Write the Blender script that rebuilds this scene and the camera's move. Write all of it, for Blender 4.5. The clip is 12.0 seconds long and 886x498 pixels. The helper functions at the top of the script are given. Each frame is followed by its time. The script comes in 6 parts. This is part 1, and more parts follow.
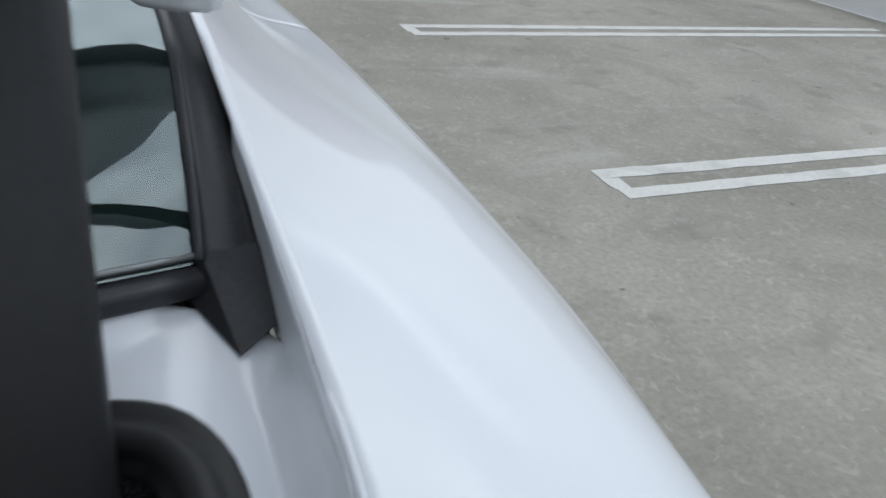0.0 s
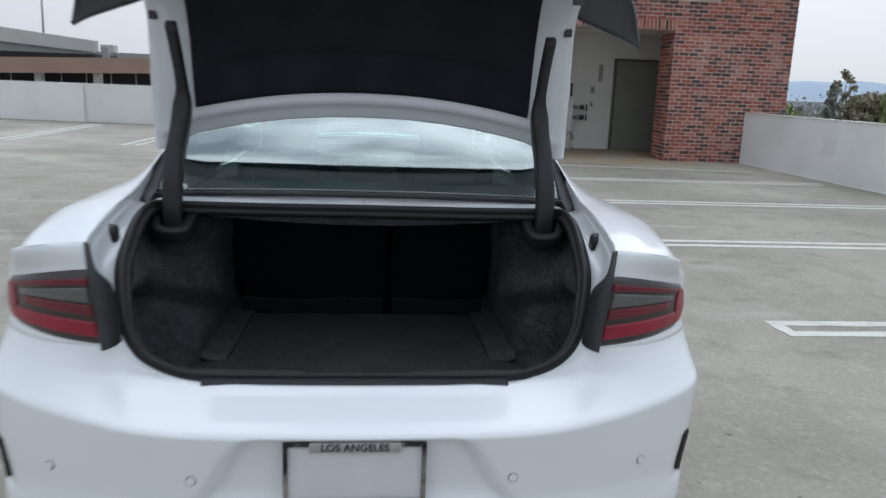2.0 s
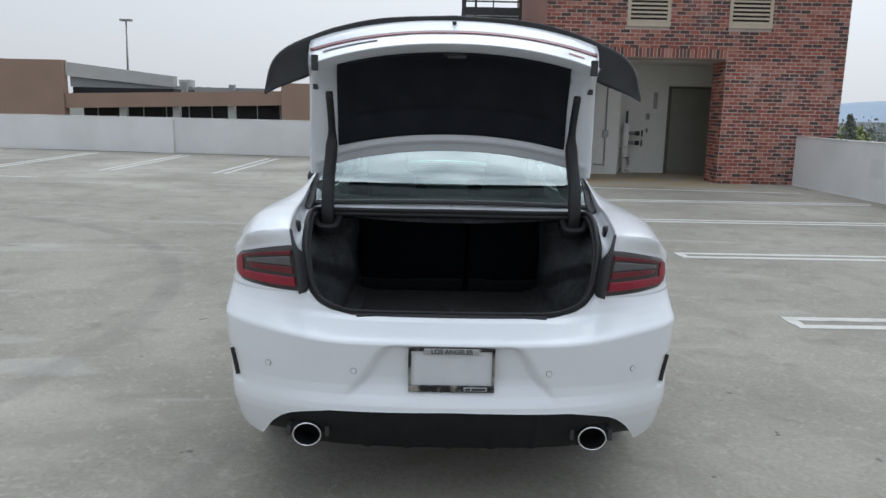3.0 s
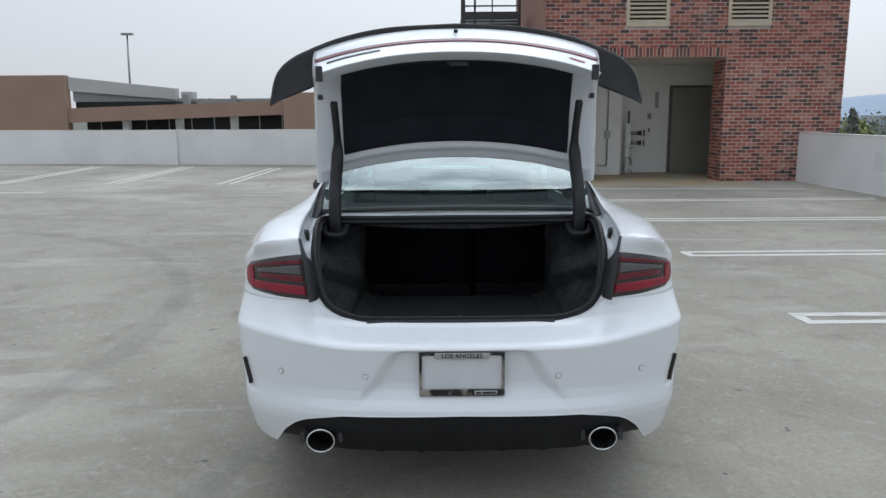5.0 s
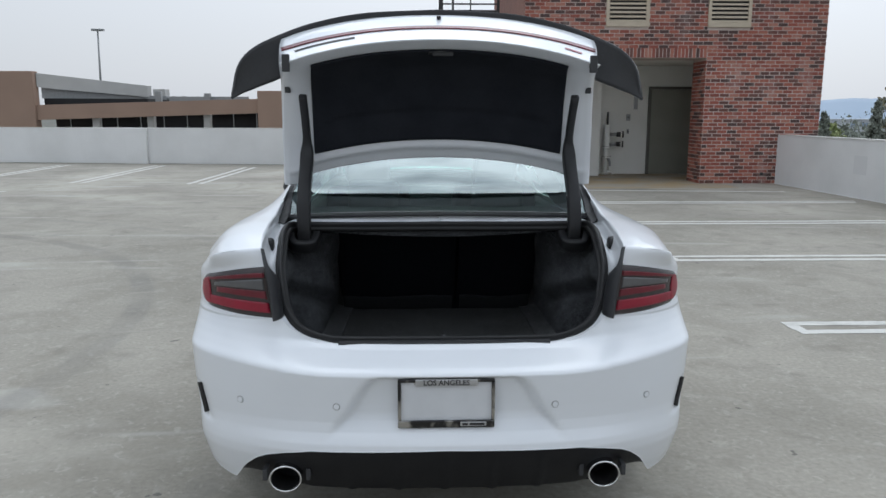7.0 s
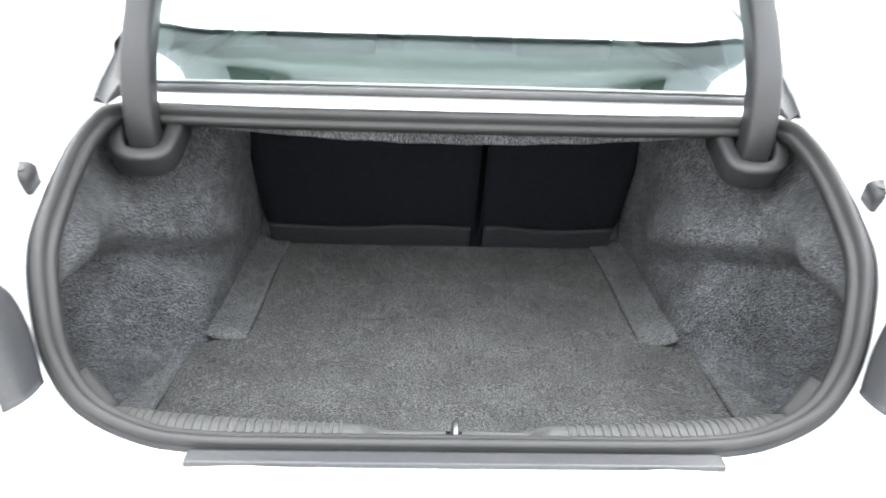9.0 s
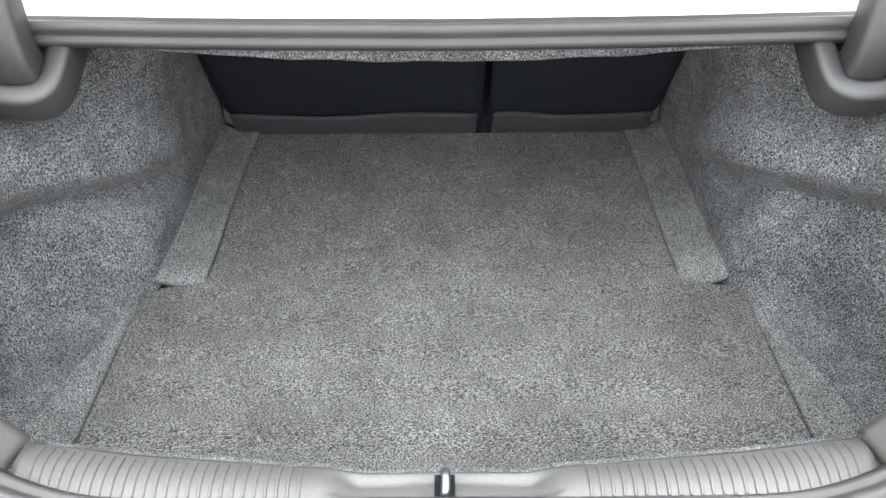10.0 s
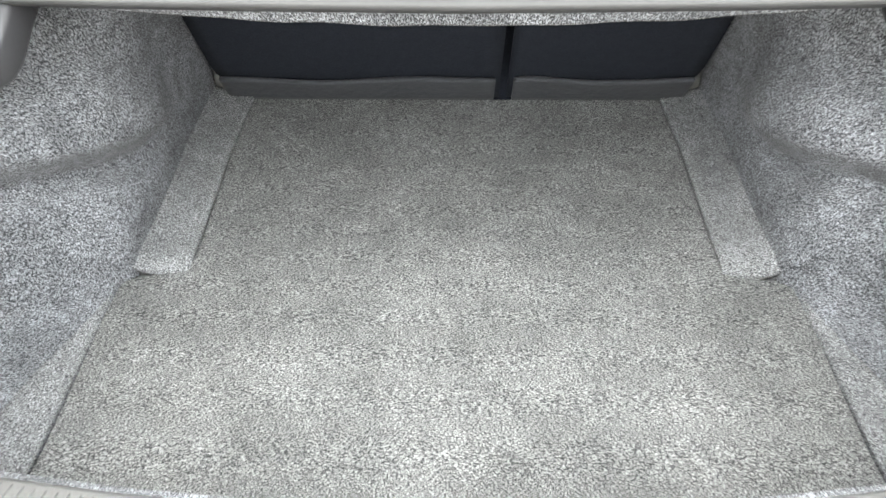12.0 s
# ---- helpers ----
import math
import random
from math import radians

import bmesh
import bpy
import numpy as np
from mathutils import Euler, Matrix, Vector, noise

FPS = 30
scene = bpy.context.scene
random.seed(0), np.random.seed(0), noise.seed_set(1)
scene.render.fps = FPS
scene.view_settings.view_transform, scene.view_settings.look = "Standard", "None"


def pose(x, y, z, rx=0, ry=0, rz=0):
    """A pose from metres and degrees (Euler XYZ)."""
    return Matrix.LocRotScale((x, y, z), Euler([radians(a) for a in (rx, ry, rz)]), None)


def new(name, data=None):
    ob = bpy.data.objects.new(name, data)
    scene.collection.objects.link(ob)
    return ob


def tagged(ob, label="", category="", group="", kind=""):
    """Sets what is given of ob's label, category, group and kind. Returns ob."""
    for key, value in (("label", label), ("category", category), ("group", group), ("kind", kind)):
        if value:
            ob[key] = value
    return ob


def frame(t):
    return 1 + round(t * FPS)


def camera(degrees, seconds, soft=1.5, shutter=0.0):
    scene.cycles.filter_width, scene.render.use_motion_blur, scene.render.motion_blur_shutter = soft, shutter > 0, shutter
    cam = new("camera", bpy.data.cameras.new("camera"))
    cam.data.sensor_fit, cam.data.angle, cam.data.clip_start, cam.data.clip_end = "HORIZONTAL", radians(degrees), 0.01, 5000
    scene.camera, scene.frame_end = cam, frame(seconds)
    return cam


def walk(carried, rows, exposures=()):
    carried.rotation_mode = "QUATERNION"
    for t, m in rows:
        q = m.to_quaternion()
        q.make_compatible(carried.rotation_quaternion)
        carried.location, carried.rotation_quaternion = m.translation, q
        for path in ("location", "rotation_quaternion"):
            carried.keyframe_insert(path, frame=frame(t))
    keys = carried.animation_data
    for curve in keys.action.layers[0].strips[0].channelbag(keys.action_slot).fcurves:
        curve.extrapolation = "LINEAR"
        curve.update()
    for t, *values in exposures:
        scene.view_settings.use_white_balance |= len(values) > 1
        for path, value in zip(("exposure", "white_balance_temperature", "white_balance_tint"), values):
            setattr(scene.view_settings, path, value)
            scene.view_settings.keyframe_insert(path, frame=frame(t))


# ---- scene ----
LENS = 61.0
PATH = [
    (0.0, 0.5796, 0.3810, 1.3992, 60.260, -6.176, -22.909),
    (0.5, 0.4484, 0.1398, 1.4445, 66.099, -0.955, -24.998),
    (1.0, 0.3135, -0.2225, 1.4835, 73.416, -0.976, -18.331),
    (1.5, 0.1157, -0.8090, 1.4869, 75.789, -2.317, -9.624),
    (2.0, 0.0306, -1.5380, 1.5009, 77.584, -2.089, -5.019),
    (2.5, -0.0445, -2.2408, 1.5100, 78.683, -1.808, -2.098),
    (3.0, -0.0718, -2.6228, 1.5783, 79.429, -1.152, -0.475),
    (3.2, -0.0760, -2.6540, 1.5880, 79.580, -0.900, -0.125),
    (4.8, -0.0745, -2.6720, 1.5890, 79.840, 0.400, -0.160),
    (5.0, -0.0815, -2.6573, 1.5882, 79.781, 0.370, -0.372),
    (5.5, -0.0901, -2.6493, 1.5919, 79.695, 0.414, -0.861),
    (6.0, -0.0811, -2.6116, 1.5840, 79.703, 0.355, -1.400),
    (6.5, -0.0918, -2.5245, 1.5767, 79.764, 0.154, -1.936),
    (6.7, -0.1000, -2.4610, 1.5730, 79.820, 0.070, -2.066),
    (8.3, -0.0898, -1.3501, 1.5295, 76.243, -1.041, -1.498),
    (8.5, -0.0677, -1.1581, 1.5028, 73.716, -1.009, -1.146),
    (9.0, -0.0558, -0.6403, 1.4836, 64.982, -1.708, -1.169),
    (9.5, -0.0175, -0.2614, 1.5697, 51.921, -0.280, -0.599),
    (10.0, -0.0021, -0.2255, 1.5579, 48.038, 0.190, -0.327),
    (10.5, -0.0015, -0.2252, 1.5578, 46.931, 0.107, 0.015),
    (11.0, -0.0036, -0.2228, 1.5613, 46.809, -0.174, 0.207),
    (11.5, -0.0158, -0.2086, 1.5638, 46.182, -0.530, 0.139),
    (12.0, -0.0002, -0.0744, 1.4978, 44.317, 0.403, 0.877),
]
EXPOSURES = [(0.0, -0.03, 6290, 10), (0.5, 0.12, 6220, 10), (1.0, 0.27, 6140, 10), (1.5, 0.38, 6140, 10), (2.0, 0.15, 6290, 10), (2.5, 0.08, 6320, 10), (8.3, 0.10, 6280, 10), (8.5, 0.18, 6160, 10), (8.7, 1.2, 6600, 10), (9.0, 3.5, 6980, 10), (9.5, 3.90, 7100, 10), (10.5, 4.09, 7170, 10), (11.5, 4.17, 7170, 10), (12.0, 4.70, 7270, 10)]
cam = camera(LENS, 12.0, soft=1.5, shutter=0.3)
walk(cam, [(t, pose(x, y, z, rx, ry, rz)) for t, x, y, z, rx, ry, rz in PATH], EXPOSURES)

# ---- sky, sun ----
world = bpy.data.worlds.new("world")
scene.world = world
world.use_nodes = True
SUN_EL, SUN_AZ = radians(55), radians(20)
SUN_DIR = (0.196, 0.539, 0.819)


def build_world():
    nt = world.node_tree
    nt.nodes.clear()
    out = nt.nodes.new("ShaderNodeOutputWorld")
    bg = nt.nodes.new("ShaderNodeBackground")
    sky = nt.nodes.new("ShaderNodeTexSky")
    sky.sky_type = "NISHITA"
    sky.sun_disc = False
    sky.sun_elevation, sky.sun_rotation = SUN_EL, SUN_AZ
    sky.air_density, sky.dust_density = 1.2, 3.0
    dim = nt.nodes.new("ShaderNodeVectorMath")
    dim.operation = "SCALE"
    dim.inputs["Scale"].default_value = 0.09
    nt.links.new(sky.outputs["Color"], dim.inputs[0])
    co = nt.nodes.new("ShaderNodeTexCoord")
    sep = nt.nodes.new("ShaderNodeSeparateXYZ")
    nt.links.new(co.outputs["Generated"], sep.inputs[0])
    # flat cloud deck: direction divided by its height
    up = nt.nodes.new("ShaderNodeMath")
    up.operation = "MAXIMUM"
    up.inputs[1].default_value = 0.0
    nt.links.new(sep.outputs["Z"], up.inputs[0])
    lift = nt.nodes.new("ShaderNodeMath")
    lift.operation = "ADD"
    lift.inputs[1].default_value = 0.18
    nt.links.new(up.outputs[0], lift.inputs[0])
    div = nt.nodes.new("ShaderNodeVectorMath")
    div.operation = "DIVIDE"
    comb = nt.nodes.new("ShaderNodeCombineXYZ")
    for k in range(3):
        nt.links.new(lift.outputs[0], comb.inputs[k])
    nt.links.new(co.outputs["Generated"], div.inputs[0])
    nt.links.new(comb.outputs[0], div.inputs[1])
    n1 = nt.nodes.new("ShaderNodeTexNoise")
    n1.inputs["Scale"].default_value, n1.inputs["Detail"].default_value = 2.3, 7.0
    n1.inputs["Roughness"].default_value = 0.55
    nt.links.new(div.outputs[0], n1.inputs["Vector"])
    ramp = nt.nodes.new("ShaderNodeValToRGB")
    ramp.color_ramp.elements[0].position, ramp.color_ramp.elements[0].color = 0.40, (0.27, 0.325, 0.39, 1)
    ramp.color_ramp.elements[1].position, ramp.color_ramp.elements[1].color = 0.62, (1.10, 1.16, 1.21, 1)
    nt.links.new(n1.outputs["Fac"], ramp.inputs[0])
    # near the horizon the deck closes into an even grey
    low = nt.nodes.new("ShaderNodeMapRange")
    low.inputs["From Min"].default_value, low.inputs["From Max"].default_value = 0.16, 0.50
    nt.links.new(up.outputs[0], low.inputs["Value"])
    even = nt.nodes.new("ShaderNodeMixRGB")
    even.inputs[1].default_value = (0.645, 0.675, 0.715, 1)
    nt.links.new(low.outputs[0], even.inputs[0])
    nt.links.new(ramp.outputs[0], even.inputs[2])
    # an overcast sky is brighter towards the zenith
    zen = nt.nodes.new("ShaderNodeMapRange")
    zen.inputs["From Min"].default_value, zen.inputs["From Max"].default_value = 0.0, 1.0
    zen.inputs["To Min"].default_value, zen.inputs["To Max"].default_value = 0.98, 1.35
    nt.links.new(up.outputs[0], zen.inputs["Value"])
    bright = nt.nodes.new("ShaderNodeVectorMath")
    bright.operation = "SCALE"
    nt.links.new(even.outputs[0], bright.inputs[0])
    nt.links.new(zen.outputs[0], bright.inputs["Scale"])
    # the cloud glows round the hidden sun
    toward = nt.nodes.new("ShaderNodeVectorMath")
    toward.operation = "DOT_PRODUCT"
    toward.inputs[1].default_value = SUN_DIR
    nt.links.new(co.outputs["Generated"], toward.inputs[0])
    clip = nt.nodes.new("ShaderNodeMath")
    clip.operation = "MAXIMUM"
    clip.inputs[1].default_value = 0.0
    nt.links.new(toward.outputs["Value"], clip.inputs[0])
    glow = nt.nodes.new("ShaderNodeMath")
    glow.operation = "POWER"
    glow.inputs[1].default_value = 4.0
    nt.links.new(clip.outputs[0], glow.inputs[0])
    gain = nt.nodes.new("ShaderNodeMath")
    gain.operation = "MULTIPLY_ADD"
    gain.inputs[1].default_value, gain.inputs[2].default_value = 1.5, 0.96
    nt.links.new(glow.outputs[0], gain.inputs[0])
    lit = nt.nodes.new("ShaderNodeVectorMath")
    lit.operation = "SCALE"
    nt.links.new(bright.outputs[0], lit.inputs[0])
    nt.links.new(gain.outputs[0], lit.inputs["Scale"])
    bright = lit
    mix = nt.nodes.new("ShaderNodeMixRGB")
    mix.inputs[0].default_value = 0.88
    nt.links.new(dim.outputs[0], mix.inputs[1])
    nt.links.new(bright.outputs[0], mix.inputs[2])
    nt.links.new(mix.outputs[0], bg.inputs["Color"])
    bg.inputs["Strength"].default_value = 1.0
    nt.links.new(bg.outputs[0], out.inputs["Surface"])


build_world()
sun = new("sun", bpy.data.lights.new("sun", "SUN"))
sun.data.energy, sun.data.angle, sun.data.color = 0.3, radians(80), (1.0, 0.95, 0.88)
sun.matrix_world = pose(0, 0, 30, 35, 0, 160)

# ---- materials ----
def material(name, colour, rough=0.5, metal=0.0, coat=0.0, second=None, scale=6.0, amount=0.5, fine=0.0, fine_scale=200.0,
             bump=0.0, bump_scale=120.0, bump_size=0.002, ramp=(0.35, 0.65), stretch=None, rough_var=0.0, per_piece=0.0, islands=False, spec=None):
    """Principled surface: a colour broken by a second one at a coarse scale, a fine grain, bump, and a shift from piece to piece."""
    m = bpy.data.materials.new(name)
    m.use_nodes = True
    nt = m.node_tree
    b = nt.nodes["Principled BSDF"]
    b.inputs["Roughness"].default_value, b.inputs["Metallic"].default_value = rough, metal
    if coat:
        b.inputs["Coat Weight"].default_value, b.inputs["Coat Roughness"].default_value = coat, 0.03
    if spec is not None:
        b.inputs["Specular IOR Level"].default_value = spec
    co = nt.nodes.new("ShaderNodeTexCoord")
    src = co.outputs["Object"]
    if stretch:
        mp = nt.nodes.new("ShaderNodeMapping")
        mp.inputs["Scale"].default_value = stretch
        nt.links.new(src, mp.inputs["Vector"])
        src = mp.outputs["Vector"]

    def noise_node(s, detail=5.0):
        n = nt.nodes.new("ShaderNodeTexNoise")
        n.inputs["Scale"].default_value, n.inputs["Detail"].default_value = s, detail
        nt.links.new(src, n.inputs["Vector"])
        return n
    base = nt.nodes.new("ShaderNodeRGB")
    base.outputs[0].default_value = (*colour, 1)
    last = base.outputs[0]
    if second:
        n = noise_node(scale)
        r = nt.nodes.new("ShaderNodeMapRange")
        r.inputs["From Min"].default_value, r.inputs["From Max"].default_value = ramp
        r.inputs["To Max"].default_value = amount
        nt.links.new(n.outputs["Fac"], r.inputs["Value"])
        mx = nt.nodes.new("ShaderNodeMixRGB")
        mx.inputs[2].default_value = (*second, 1)
        nt.links.new(r.outputs[0], mx.inputs[0])
        nt.links.new(last, mx.inputs[1])
        last = mx.outputs[0]
    if fine:
        n = noise_node(fine_scale, 3.0)
        r = nt.nodes.new("ShaderNodeMapRange")
        r.inputs["From Min"].default_value, r.inputs["From Max"].default_value = 0.25, 0.75
        r.inputs["To Min"].default_value, r.inputs["To Max"].default_value = 1 - fine, 1 + fine
        nt.links.new(n.outputs["Fac"], r.inputs["Value"])
        sc = nt.nodes.new("ShaderNodeVectorMath")
        sc.operation = "SCALE"
        nt.links.new(last, sc.inputs[0])
        nt.links.new(r.outputs[0], sc.inputs["Scale"])
        last = sc.outputs[0]
    if per_piece:
        if islands:
            g = nt.nodes.new("ShaderNodeNewGeometry")
            rnd = g.outputs["Random Per Island"]
        else:
            g = nt.nodes.new("ShaderNodeObjectInfo")
            rnd = g.outputs["Random"]
        r = nt.nodes.new("ShaderNodeMapRange")
        r.inputs["To Min"].default_value, r.inputs["To Max"].default_value = 1 - per_piece, 1 + per_piece
        nt.links.new(rnd, r.inputs["Value"])
        sc = nt.nodes.new("ShaderNodeVectorMath")
        sc.operation = "SCALE"
        nt.links.new(last, sc.inputs[0])
        nt.links.new(r.outputs[0], sc.inputs["Scale"])
        last = sc.outputs[0]
    nt.links.new(last, b.inputs["Base Color"])
    if rough_var:
        n = noise_node(scale * 1.7)
        r = nt.nodes.new("ShaderNodeMapRange")
        r.inputs["To Min"].default_value, r.inputs["To Max"].default_value = max(0.02, rough - rough_var), min(1, rough + rough_var)
        nt.links.new(n.outputs["Fac"], r.inputs["Value"])
        nt.links.new(r.outputs[0], b.inputs["Roughness"])
    if bump:
        n = noise_node(bump_scale, 4.0)
        bp = nt.nodes.new("ShaderNodeBump")
        bp.inputs["Strength"].default_value, bp.inputs["Distance"].default_value = bump, bump_size
        nt.links.new(n.outputs["Fac"], bp.inputs["Height"])
        nt.links.new(bp.outputs[0], b.inputs["Normal"])
    return m


def brick_material(name, islands):
    """Fired brick: each piece takes one of several reds and browns."""
    m = material(name, (0.3, 0.1, 0.07), rough=0.85, fine=0.25, fine_scale=90, bump=0.6, bump_scale=160, bump_size=0.003)
    nt = m.node_tree
    b = nt.nodes["Principled BSDF"]
    if islands:
        rnd = nt.nodes.new("ShaderNodeNewGeometry").outputs["Random Per Island"]
    else:
        rnd = nt.nodes.new("ShaderNodeObjectInfo").outputs["Random"]
    ramp = nt.nodes.new("ShaderNodeValToRGB")
    ramp.color_ramp.interpolation = "CONSTANT"
    stops = [(0.0, (0.31, 0.098, 0.070)), (0.12, (0.118, 0.056, 0.048)), (0.24, (0.37, 0.145, 0.105)), (0.34, (0.225, 0.072, 0.055)), (0.45, (0.34, 0.112, 0.078)),
             (0.55, (0.150, 0.066, 0.054)), (0.67, (0.39, 0.175, 0.132)), (0.75, (0.080, 0.048, 0.044)), (0.86, (0.27, 0.083, 0.060))]
    el = ramp.color_ramp.elements
    while len(el) < len(stops):
        el.new(0.5)
    for e, (p, c) in zip(el, stops):
        e.position, e.color = p, (*c, 1)
    nt.links.new(rnd, ramp.inputs[0])
    old = b.inputs["Base Color"].links[0].from_node
    # pale salt bloom that runs across the courses in uneven patches
    geo = nt.nodes.new("ShaderNodeNewGeometry")
    mp = nt.nodes.new("ShaderNodeMapping")
    mp.inputs["Scale"].default_value = (1.0, 1.0, 0.45)
    bloom = nt.nodes.new("ShaderNodeTexNoise")
    bloom.inputs["Scale"].default_value, bloom.inputs["Detail"].default_value, bloom.inputs["Roughness"].default_value = 1.3, 7.0, 0.68
    fac = nt.nodes.new("ShaderNodeMapRange")
    fac.inputs["From Min"].default_value, fac.inputs["From Max"].default_value, fac.inputs["To Max"].default_value = 0.56, 0.74, 0.42
    pale = nt.nodes.new("ShaderNodeMixRGB")
    pale.inputs[2].default_value = (0.52, 0.44, 0.41, 1)
    nt.links.new(geo.outputs["Position"], mp.inputs["Vector"])
    nt.links.new(mp.outputs[0], bloom.inputs["Vector"])
    nt.links.new(bloom.outputs["Fac"], fac.inputs["Value"])
    nt.links.new(fac.outputs[0], pale.inputs[0])
    nt.links.new(ramp.outputs[0], pale.inputs[1])
    nt.links.new(pale.outputs[0], old.inputs[0])
    return m


def thin_glass(name, tint, ior=1.5):
    """Tinted pane: a see-through tint under a mirror-like surface."""
    m = bpy.data.materials.new(name)
    m.use_nodes = True
    nt = m.node_tree
    nt.nodes.clear()
    out = nt.nodes.new("ShaderNodeOutputMaterial")
    tr = nt.nodes.new("ShaderNodeBsdfTransparent")
    tr.inputs["Color"].default_value = (*tint, 1)
    gl = nt.nodes.new("ShaderNodeBsdfGlossy")
    gl.inputs["Roughness"].default_value = 0.01
    gl.inputs["Color"].default_value = (0.86, 0.98, 1.0, 1)
    fr = nt.nodes.new("ShaderNodeFresnel")
    fr.inputs["IOR"].default_value = ior
    mx = nt.nodes.new("ShaderNodeMixShader")
    nt.links.new(fr.outputs[0], mx.inputs[0])
    nt.links.new(tr.outputs[0], mx.inputs[1])
    nt.links.new(gl.outputs[0], mx.inputs[2])
    nt.links.new(mx.outputs[0], out.inputs["Surface"])
    return m


def deck_material():
    """Broom and trowel finished parking deck: blotches, dark drips, scratches and a tyre track."""
    m = material("deck_concrete", (0.325, 0.304, 0.262), rough=0.85, spec=0.25, second=(0.222, 0.207, 0.176), scale=0.55, amount=0.8, fine=0.13, fine_scale=38,
                 bump=0.7, bump_scale=22, bump_size=0.005, rough_var=0.12, ramp=(0.38, 0.66))
    nt = m.node_tree
    b = nt.nodes["Principled BSDF"]
    last = b.inputs["Base Color"].links[0].from_socket
    co = nt.nodes.new("ShaderNodeTexCoord").outputs["Object"]

    def mix_in(fac, colour, prev):
        mx = nt.nodes.new("ShaderNodeMixRGB")
        mx.inputs[2].default_value = (*colour, 1)
        nt.links.new(fac, mx.inputs[0])
        nt.links.new(prev, mx.inputs[1])
        return mx.outputs[0]

    def ranged(value, a, c, lo, hi):
        r = nt.nodes.new("ShaderNodeMapRange")
        r.interpolation_type = "SMOOTHSTEP"
        r.inputs["From Min"].default_value, r.inputs["From Max"].default_value = a, c
        r.inputs["To Min"].default_value, r.inputs["To Max"].default_value = lo, hi
        nt.links.new(value, r.inputs["Value"])
        return r.outputs[0]

    def noise_of(scale, detail=4.0, distort=0.0, stretch=None):
        n = nt.nodes.new("ShaderNodeTexNoise")
        n.inputs["Scale"].default_value, n.inputs["Detail"].default_value, n.inputs["Distortion"].default_value = scale, detail, distort
        if stretch:
            mp = nt.nodes.new("ShaderNodeMapping")
            mp.inputs["Scale"].default_value = stretch
            nt.links.new(co, mp.inputs["Vector"])
            nt.links.new(mp.outputs[0], n.inputs["Vector"])
        else:
            nt.links.new(co, n.inputs["Vector"])
        return n.outputs["Fac"]
    # pale dusty patches and dark drips
    last = mix_in(ranged(noise_of(0.22, 6, 0.6), 0.5, 0.66, 0, 0.55), (0.46, 0.435, 0.38), last)
    last = mix_in(ranged(noise_of(2.6, 6, 0.4), 0.56, 0.72, 0, 0.55), (0.19, 0.178, 0.155), last)
    last = mix_in(ranged(noise_of(7.0, 2), 0.735, 0.76, 0, 0.75), (0.10, 0.095, 0.09), last)
    # cloudy trowel marks, rough pale scuffs
    last = mix_in(ranged(noise_of(0.9, 9, 2.2), 0.46, 0.68, 0, 0.38), (0.205, 0.19, 0.16), last)
    last = mix_in(ranged(noise_of(3.4, 8, 1.6), 0.54, 0.70, 0, 0.20), (0.45, 0.425, 0.375), last)
    last = mix_in(ranged(noise_of(18.0, 5, 1.0), 0.57, 0.68, 0, 0.26), (0.48, 0.455, 0.405), last)
    last = mix_in(ranged(noise_of(24.0, 4), 0.60, 0.70, 0, 0.3), (0.17, 0.16, 0.14), last)
    # long curved drag marks
    last = mix_in(ranged(noise_of(1.1, 3, 1.2, (0.25, 1.6, 1)), 0.60, 0.70, 0, 0.35), (0.46, 0.45, 0.42), last)
    # trowel swirls
    vor = nt.nodes.new("ShaderNodeTexVoronoi")
    vor.inputs["Scale"].default_value = 3.2
    nt.links.new(co, vor.inputs["Vector"])
    wv = nt.nodes.new("ShaderNodeMath")
    wv.operation = "MULTIPLY"
    wv.inputs[1].default_value = 160.0
    nt.links.new(vor.outputs["Distance"], wv.inputs[0])
    sn = nt.nodes.new("ShaderNodeMath")
    sn.operation = "SINE"
    nt.links.new(wv.outputs[0], sn.inputs[0])
    bp = nt.nodes.new("ShaderNodeBump")
    bp.inputs["Strength"].default_value, bp.inputs["Distance"].default_value = 0.10, 0.002
    nt.links.new(sn.outputs[0], bp.inputs["Height"])
    old = b.inputs["Normal"].links[0].from_socket
    nt.links.new(old, bp.inputs["Normal"])
    nt.links.new(bp.outputs[0], b.inputs["Normal"])
    # two arcs left by turning tyres
    for cx, cy, rad, wide, strength in ((-7.6, 2.6, 5.35, 0.13, 0.42), (-7.7, 2.4, 6.9, 0.10, 0.25)):
        off = nt.nodes.new("ShaderNodeVectorMath")
        off.operation = "SUBTRACT"
        off.inputs[1].default_value = (cx, cy, 0)
        nt.links.new(co, off.inputs[0])
        ln = nt.nodes.new("ShaderNodeVectorMath")
        ln.operation = "LENGTH"
        nt.links.new(off.outputs[0], ln.inputs[0])
        d = nt.nodes.new("ShaderNodeMath")
        d.operation = "SUBTRACT"
        d.inputs[1].default_value = rad
        nt.links.new(ln.outputs["Value"], d.inputs[0])
        ab = nt.nodes.new("ShaderNodeMath")
        ab.operation = "ABSOLUTE"
        nt.links.new(d.outputs[0], ab.inputs[0])
        band = ranged(ab.outputs[0], wide * 0.5, wide, strength, 0.0)
        brk = ranged(noise_of(1.4, 5), 0.35, 0.6, 0.15, 1.0)
        mu = nt.nodes.new("ShaderNodeMath")
        mu.operation = "MULTIPLY"
        nt.links.new(band, mu.inputs[0])
        nt.links.new(brk, mu.inputs[1])
